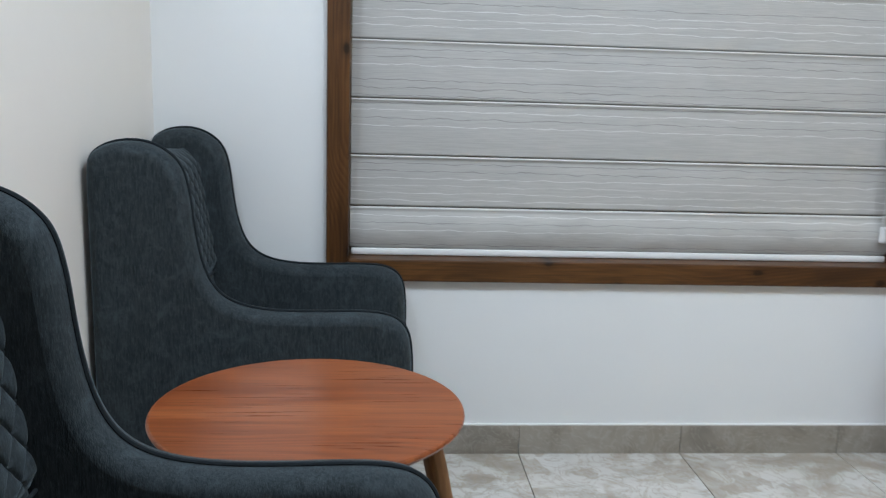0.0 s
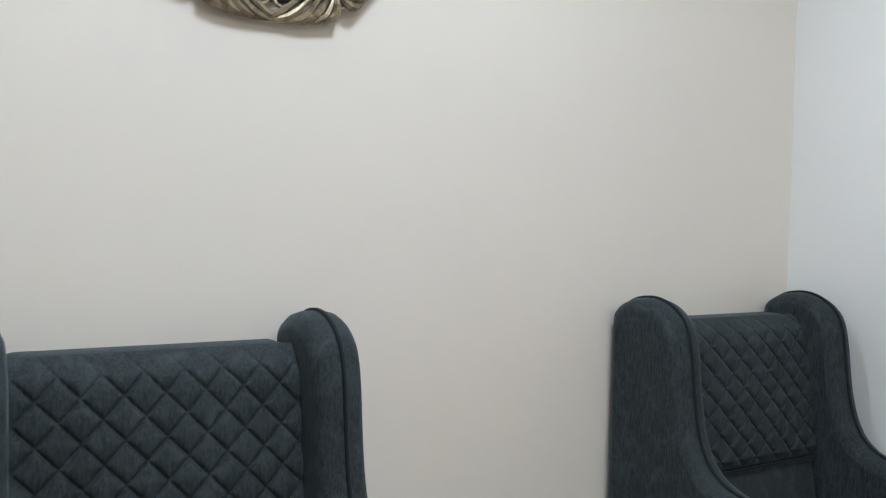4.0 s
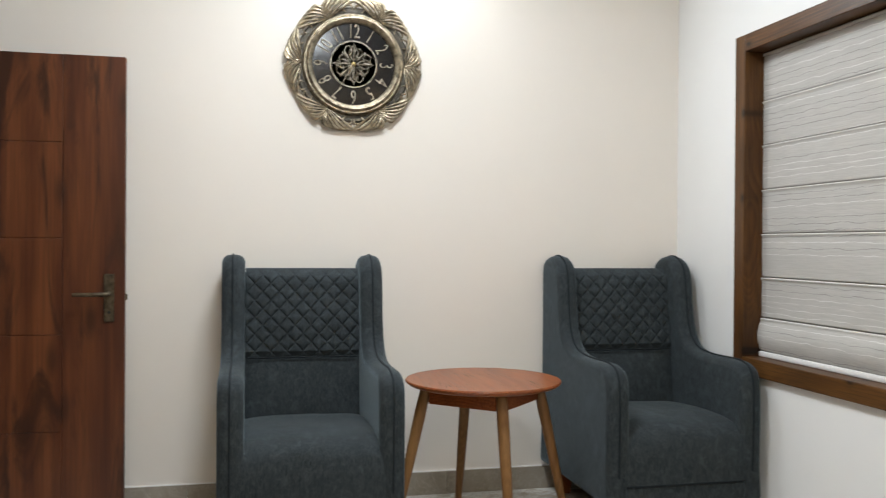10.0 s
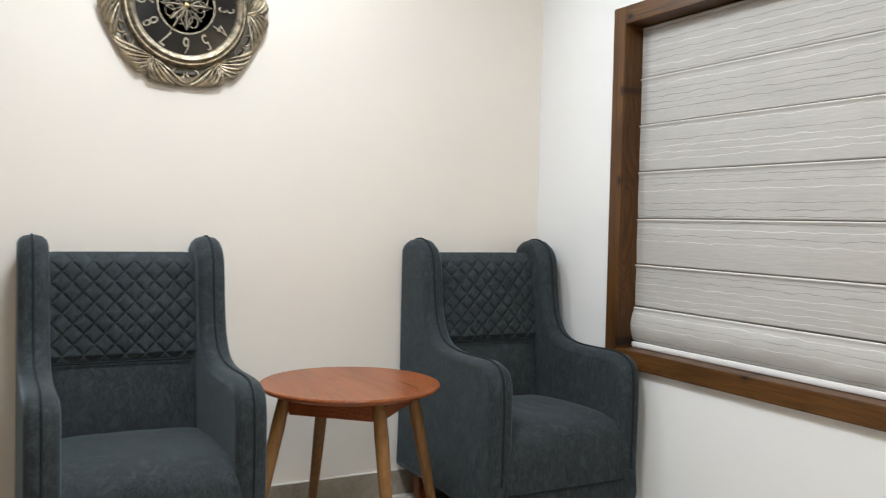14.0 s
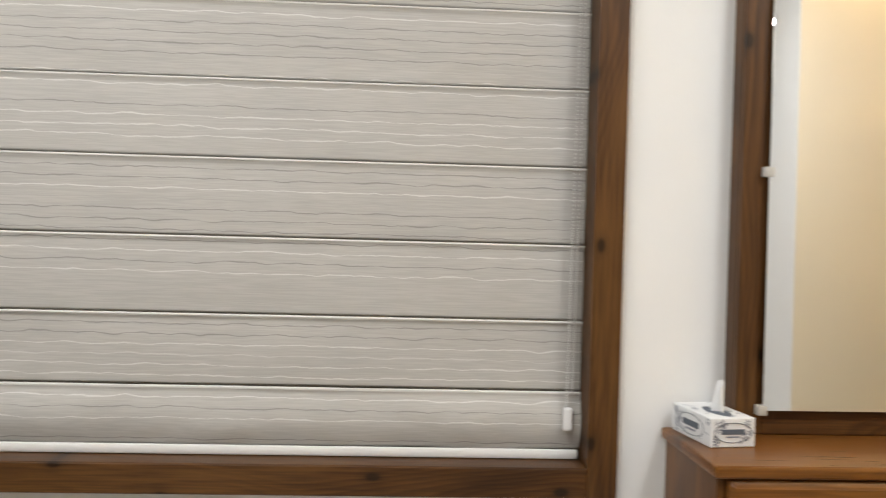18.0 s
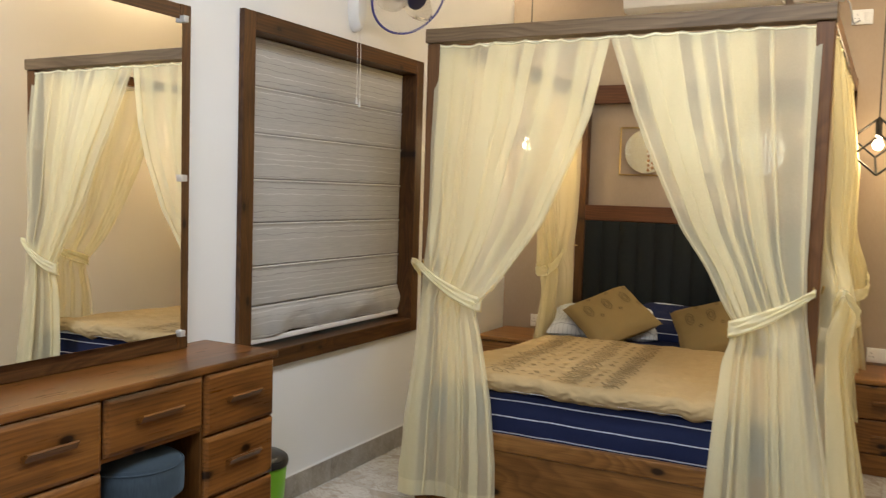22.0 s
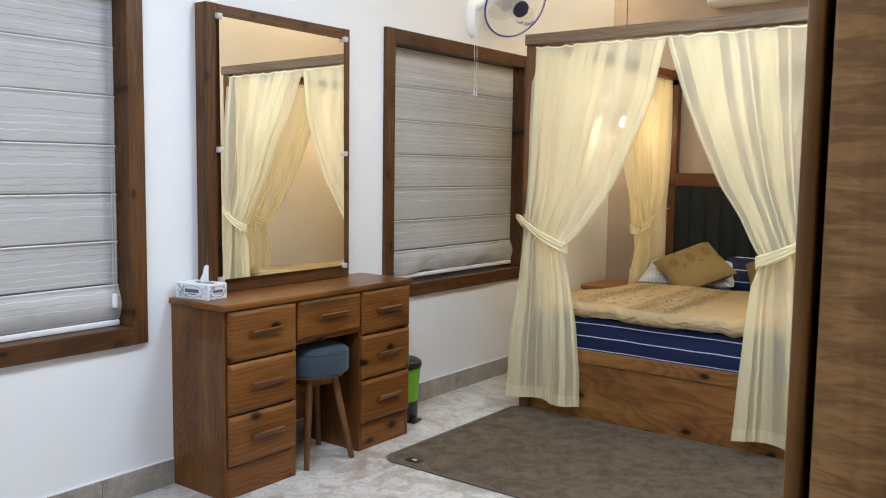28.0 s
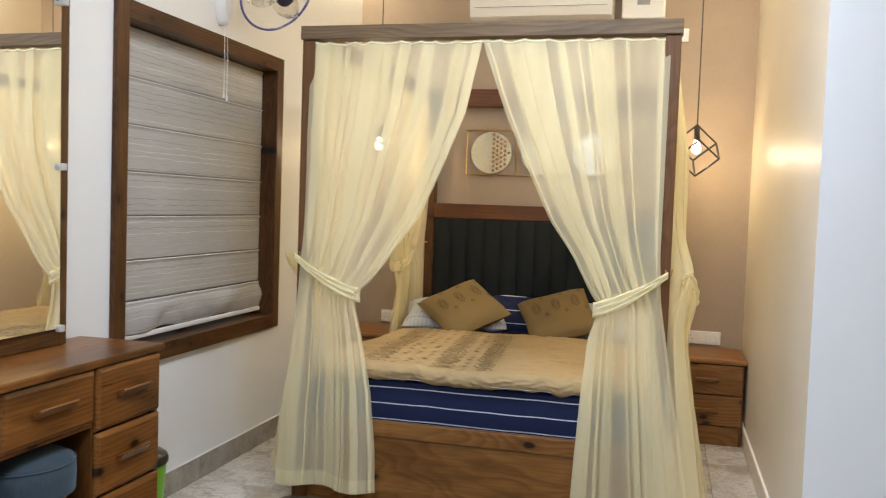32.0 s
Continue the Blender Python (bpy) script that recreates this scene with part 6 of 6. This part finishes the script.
    for k, (dz, proud) in enumerate(((0.033, 0.0), (0.025, 0.007), (0.012, 0.002), (0.004, 0.008), (-0.010, 0.002), (-0.019, 0.008), (-0.028, 0.0))):
        wave = [0.0022 * math.sin(i * 0.9 + 1.7 * k + ph[2]) for i in range(48)]
        rows.append([(p.x + out.x * (proud + w), p.y + out.y * (proud + w), z + dz * f + w) for (p, z, f), w in zip(loop, wave)])
    band = loft(rows, caps=False)
    bmesh.ops.solidify(band, geom=band.faces, thickness=0.003)
    part("tie_back", band, SHEER_FOLDED, root, "folded pale yellow tie-back")
    part("hook", tube([c + Vector((0, 0, 1.10)), c + out * 0.03 - d * 0.012 + Vector((0, 0, 1.10)), c + out * 0.036 - d * 0.012 + Vector((0, 0, 1.125))], 0.004, 6), BRASS, root)
    return root


front = "pale yellow sheer curtain tied back at the bed foot"
along_side = "pale yellow sheer curtain tied back along the bed side"
curtain((BX0 + 0.020, BY1 - 0.03, 0), (0, -1, 0), (-1, 0, 0), 0.790, INNER_A, OUTER_A, 3, front)
curtain((BX0 + 0.020, BY0 + 0.03, 0), (0, 1, 0), (-1, 0, 0), 0.785, INNER_B, OUTER_B, 8, front)
curtain((BX0 + 0.075, BY1 - 0.026, 0), (1, 0, 0), (0, 1, 0), 0.98, INNER_SIDE, OUTER_A, 13, along_side, 0.088, 0.13, 0.045)
curtain((BX1 - 0.085, BY1 - 0.026, 0), (-1, 0, 0), (0, 1, 0), 0.98, INNER_SIDE, OUTER_A, 17, along_side, 0.30, 0.06, 0.045)
curtain((BX0 + 0.075, BY0 + 0.026, 0), (1, 0, 0), (0, -1, 0), 0.98, INNER_SIDE, OUTER_B, 23, along_side, 0.088, 0.13, 0.045)
curtain((BX1 - 0.085, BY0 + 0.026, 0), (-1, 0, 0), (0, -1, 0), 0.98, INNER_SIDE, OUTER_B, 29, along_side, 0.30, 0.06, 0.045)


# ---- bedside ----
def nightstand():
    root = thing("nightstand", (0, 0, 0), "honey-brown wooden nightstand with two drawers", "nightstand", "nightstands")
    x0, x1, hw = -0.24, 0.24, 0.205
    part("body", join(rbox((x0 + 0.018, -hw, 0.0), (x1, -hw + 0.018, 0.482), 0.002), rbox((x0 + 0.018, hw - 0.018, 0.0), (x1, hw, 0.482), 0.002), rbox((x1 - 0.015, -hw + 0.018, 0.0), (x1, hw - 0.018, 0.482), 0),
                      rbox((x0 + 0.03, -hw + 0.018, 0.10), (x0 + 0.045, hw - 0.018, 0.482), 0)), TEAK, root)
    part("top", rbox((x0, -hw - 0.010, 0.482), (x1, hw + 0.010, 0.508), 0.004), TEAK_Y, root)
    part("plinth", rbox((x0 + 0.019, -hw + 0.018, 0.0), (x0 + 0.035, hw - 0.018, 0.112), 0.002), TEAK_Y, root)
    for z0, z1 in ((0.118, 0.294), (0.300, 0.476)):
        d = part("drawer", rbox((x0 + 0.006, -hw + 0.006, z0), (x0 + 0.028, hw - 0.006, z1), 0.006), TEAK_Y, root)
        zc = (z0 + z1) / 2
        part("handle", loft([[(x0 + 0.006 - u, y, zc + w) for u, w in ((0.0, -0.012), (0.018, -0.010), (0.026, 0.006), (0.024, 0.014), (0.0, 0.010))] for y in (-0.065, -0.063, 0.063, 0.065)]), TEAK_Y, d, "wooden grip")
    return root


ns = nightstand()
copy_thing(ns, pose(6.675, -0.245, 0))
ns.matrix_basis = pose(6.675, -2.398, 0)


def pendant(p):
    root = thing("pendant_lamp", (p[0], p[1], p[2] - 0.14), "black cube-frame pendant lamp with a lit bulb", "lamp", "bedside pendant lamps")
    c = Vector(p)
    s = 0.088
    turn = Matrix.Rotation(radians(20), 3, "Z") @ Vector((1, 1, 1)).rotation_difference(Vector((0, 0, 1))).to_matrix()
    cs = {k: c + turn @ Vector([(s if k >> i & 1 else -s) for i in range(3)]) for k in range(8)}
    for k in range(8):
        for i in range(3):
            if not k >> i & 1:
                part("frame_bar", tube([cs[k], cs[k | 1 << i]], 0.0062, 4), IRON, root)
    top = max(cs.values(), key=lambda v: v.z)
    part("cord", tube([top, Vector((p[0], p[1], CEIL_Z))], 0.0035, 6), IRON, root)
    part("bulb_holder", rod((p[0], p[1], top.z - 0.005), (p[0], p[1], p[2] + 0.060), 0.017), IRON, root)
    part("bulb", lathe((p[0], p[1], p[2] + 0.062), (0, 0, -1), [(0, 0.0), (0, 0.012), (0.02, 0.016), (0.042, 0.024), (0.058, 0.027), (0.072, 0.021), (0.082, 0.008), (0.084, 0)], 24), BULB_ON, root, "glowing warm bulb")
    part("ceiling_rose", lathe((p[0], p[1], CEIL_Z), (0, 0, -1), [(0, 0.0), (0, 0.045), (0.018, 0.042), (0.024, 0.0)], 28), IRON, root)


for pp in PENDANTS:
    pendant(pp)


def switch_plate(y, z, n, label, half=0.082):
    root = thing("switch_plate", (LX, y, z), label, "socket", "wall sockets")
    part("plate", rbox((LX - 0.012, y - half, z - 0.042), (LX, y + half, z + 0.042), 0.004), APPL, root)
    for k in range(n):
        yy = y - half + half * 2 * (k + 0.5) / n
        if k == n - 1 and n > 1:
            sk = part("socket_face", rbox((LX - 0.016, yy - 0.024, z - 0.030), (LX - 0.010, yy + 0.024, z + 0.030), 0.002), APPL, root)
            for dy, dz in ((-0.009, -0.008), (0.009, -0.008), (0.0, 0.012)):
                part("socket_hole", rod((LX - 0.0165, yy + dy, z + dz), (LX - 0.014, yy + dy, z + dz), 0.0032, n=10), BLACKP, sk)
        else:
            part("rocker", rbox((LX - 0.018, yy - 0.011, z - 0.024), (LX - 0.010, yy + 0.011, z + 0.024), 0.003), APPL, root)


switch_plate(-2.385, 0.565, 4, "white switch and socket plate above the nightstand", 0.105)
switch_plate(-0.315, 0.565, 4, "white switch and socket plate above the nightstand", 0.105)
switch_plate(-2.150, 2.485, 2, "white socket plate for the air conditioner", 0.055)


def wall_art():
    root = thing("wall_art", (LX, -1.30, 1.565), "three round mirror discs in a thin brass frame", "wall art")
    z0, z1, w = 1.568, 1.868, 0.342
    y0 = -0.790
    for k in range(3):
        a = y0 - w * k
        cy, cz = a - w / 2, (z0 + z1) / 2
        for p, q in (((a, z0), (a, z1)), ((a, z1), (a - w, z1)), ((a - w, z1), (a - w, z0)), ((a - w, z0), (a, z0))):
            part("frame_bar", tube([(LX - 0.022, p[0], p[1]), (LX - 0.022, q[0], q[1])], 0.0045, 4), BRASS, root)
        disc = part("disc", lathe((LX - 0.030, cy, cz), (1, 0, 0), [(0, 0.0), (0, 0.139), (0.006, 0.141), (0.010, 0.139), (0.010, 0.0)], 56), PLATE, root, "pale mirror disc")
        bm = bmesh.new()
        st = 0.030
        for i in range(5):
            for j in range(-5, 5):
                yy, zz = cy - 0.015 - st * 0.87 * i, cz + st * (j + 0.5 * (i % 2))
                if (yy - cy) ** 2 + (zz - cz) ** 2 < 0.122 ** 2:
                    bm.faces.new([bm.verts.new((LX - 0.0312, yy + u, zz + v)) for u, v in ((0.0, 0.012), (-0.0115, 0.0), (0.0, -0.012), (0.0115, 0.0))])
        tagged(part("lattice", bm, LATTICE, disc, "brown lattice on half of the disc", smooth=False), kind="")
    for y in (y0 - 0.1, y0 - w * 3 + 0.1):
        part("mount", rod((LX - 0.022, y, z1), (LX, y, z1), 0.004), BRASS, root)


wall_art()


def air_conditioner():
    y0, y1, z0, z1, x0 = -1.735, -0.825, 2.560, 2.850, LX - 0.235
    root = thing("air_conditioner", (LX, (y0 + y1) / 2, z0), "white split air conditioner on the wall above the bed", "air conditioner")
    prof = [(LX, z1), (x0 + 0.05, z1), (x0 + 0.012, z1 - 0.02), (x0, z1 - 0.07), (x0 + 0.004, z0 + 0.075), (x0 + 0.022, z0 + 0.022), (x0 + 0.06, z0), (LX, z0 + 0.012)]
    bm = loft([[(x, y, z) for x, z in prof] for y in (y0, y0 + 0.004, y1 - 0.004, y1)])
    part("body", bm, APPL, root)
    part("louvre", loft([[(x0 + 0.016, y, z0 + 0.024), (x0 + 0.0005, y, z0 + 0.070), (x0 - 0.002, y, z0 + 0.069), (x0 + 0.013, y, z0 + 0.022)] for y in (y0 + 0.04, y1 - 0.04)]), APPL, root, "closed air louvre")
    part("gap", tube([(x0 + 0.002, y0 + 0.03, z0 + 0.078), (x0 + 0.002, y1 - 0.03, z0 + 0.078)], 0.002, 4), GREYP, root)
    part("badge", rbox((x0 - 0.002, -1.31, z0 + 0.125), (x0 + 0.002, -1.25, z0 + 0.137), 0.001), GREYP, root)
    for k in range(5):
        part("label_bar", rbox((x0 - 0.001, -0.905 - 0.022 * k, z0 + 0.190), (x0 + 0.006, -0.890 - 0.022 * k, z0 + 0.222), 0.001), INK, root)


air_conditioner()


def stabiliser():
    y0, y1, z0, z1 = -2.055, -1.785, 2.575, 2.800
    root = thing("voltage_stabiliser", (LX, (y0 + y1) / 2, z0), "white voltage stabiliser box beside the air conditioner", "stabiliser")
    part("case", rbox((LX - 0.105, y0, z0), (LX, y1, z1), 0.012, 3), APPL, root)
    part("display", rbox((LX - 0.1075, -1.96, z0 + 0.085), (LX - 0.1045, -1.88, z0 + 0.115), 0.001), GREYP, root)
    part("cable", tube([(LX - 0.05, y0 + 0.01, z0 + 0.03), (LX - 0.05, y0 - 0.03, z0 - 0.02), (LX - 0.04, y0 - 0.045, 2.47), (LX - 0.03, -2.11, 2.445), (LX - 0.02, -2.14, 2.465)], 0.005, 8), GREYP, root)


stabiliser()


def cove_strip(name, a, b, label):
    root = thing(name, (Vector(a) + Vector(b)) / 2, label, "lamp", "warm ceiling strips")
    d = (Vector(b) - Vector(a)).normalized()
    n = Vector((-d.y, d.x, 0))
    A, B = Vector(a), Vector(b)
    part("profile", loft([[c + n * u + Vector((0, 0, w)) for u, w in ((-0.018, 0.0), (0.018, 0.0), (0.018, -0.022), (-0.018, -0.022))] for c in (A, B)]), APPL, root, smooth=False)
    part("diffuser", loft([[c + n * u + Vector((0, 0, w)) for u, w in ((-0.012, -0.0225), (0.012, -0.0225), (0.012, -0.027), (-0.012, -0.027))] for c in (A, B)]), STRIP_ON, root, "glowing warm diffuser", smooth=False)


cove_strip("strip_light", (4.45, HY + 0.04, CEIL_Z), (6.90, HY + 0.04, CEIL_Z), "warm lit strip along the ceiling beside the bed")
cove_strip("strip_light", (4.45, -0.04, CEIL_Z), (6.90, -0.04, CEIL_Z), "warm lit strip along the ceiling above the window")
cove_strip("strip_light", (6.90, -0.09, CEIL_Z), (6.90, -2.55, CEIL_Z), "warm lit strip along the ceiling above the headboard")


# ---- rug ----
def rug():
    x0, x1, y0, y1, rr = 3.592, 4.800, -2.225, -0.490, 0.085
    root = thing("rug", ((x0 + x1) / 2, (y0 + y1) / 2, 0), "brown shag rug with a small label at the bed foot", "rug")
    line = []
    for cx, cy, a0 in ((x1 - rr, y1 - rr, 0), (x0 + rr, y1 - rr, 90), (x0 + rr, y0 + rr, 180), (x1 - rr, y0 + rr, 270)):
        line += [(cx + rr * math.cos(radians(a0 + k * 11.25)), cy + rr * math.sin(radians(a0 + k * 11.25))) for k in range(9)]
    part("binding", loft([[(x, y, z) for x, y in line] for z in (0.0005, 0.007)]), RUG_EDGE, root)

    def pile(u, v):
        x, y = x0 + 0.008 + (x1 - x0 - 0.016) * u, y0 + 0.008 + (y1 - y0 - 0.016) * v
        for cx, cy, sx, sy in ((x0 + rr, y0 + rr, -1, -1), (x0 + rr, y1 - rr, -1, 1), (x1 - rr, y0 + rr, 1, -1), (x1 - rr, y1 - rr, 1, 1)):
            if (x - cx) * sx > 0 and (y - cy) * sy > 0:
                q = Vector((x - cx, y - cy))
                m = max(abs(q.x), abs(q.y))
                if q.length > 0:
                    q *= m / q.length
                x, y = cx + q.x, cy + q.y
        e = min(1.0, min(u, 1 - u, v, 1 - v) * 40)
        h = 0.5 + noise.noise(Vector((x * 7, y * 7, 0))) * 0.35 + noise.noise(Vector((x * 60, y * 60, 2))) * 0.3
        return x, y, 0.006 + 0.009 * e * (0.7 + 0.6 * h)

    part("woven_surface", grid(pile, 200, 280), RUG, root, "brown mottled short pile")
    lab = part("label_tag", rbox((3.625, -0.70, 0.0155), (3.67, -0.62, 0.0195), 0.001), BLACKP, root, "small black sewn label")
    part("label_mark", rbox((3.640, -0.672, 0.0193), (3.654, -0.650, 0.0203), 0.0005), APPL, lab)


rug()

# ---- floor tiles and skirting tiles, the last pieces ----
tile_full = to_mesh("tile", rbox((0.0012, 0.0012, -0.012), (0.5988, 0.5988, 0.0), 0.0012, 1), MARBLE)
for i in range(-1, 12):
    for j in range(7):
        tx, ty = 0.06 + 0.6 * i, -0.6 * (j + 1)
        x0, x1, y0 = max(tx, 0.0), min(tx + 0.6, LX), max(ty, BACK - 0.5)
        if x1 - x0 < 0.02 or (x0 >= XE and ty + 0.6 <= HY):
            continue
        if x1 - x0 > 0.599 and y0 == ty:
            ob = new("tile", tile_full)
        else:
            ob = new("tile", to_mesh("tile", rbox((0.0012, 0.0012, -0.012), (x1 - x0 - 0.0012, ty + 0.6 - y0 - 0.0012, 0.0), 0.0012, 1), MARBLE))
        ob.location, ob.parent = (x0, y0, 0.0), floor
skirting("skirting_west", (0.0, -0.011, 0), (0.0, BACK, 0), (1, 0, 0), "brown marble skirting tiles below the cream wall")
skirting("skirting_north", (0.06, 0.0, 0), (LX, 0.0, 0), (0, -1, 0), "grey-brown marble skirting tiles below the windows")
skirting("skirting_south", (XE, HY, 0), (LX, HY, 0), (0, 1, 0), "cream painted skirting tiles beside the bed", SATIN)
skirting("skirting_return", (XE - 0.006, HY, 0), (XE - 0.006, BACK, 0), (-1, 0, 0), "marble skirting tiles on the projecting wall")
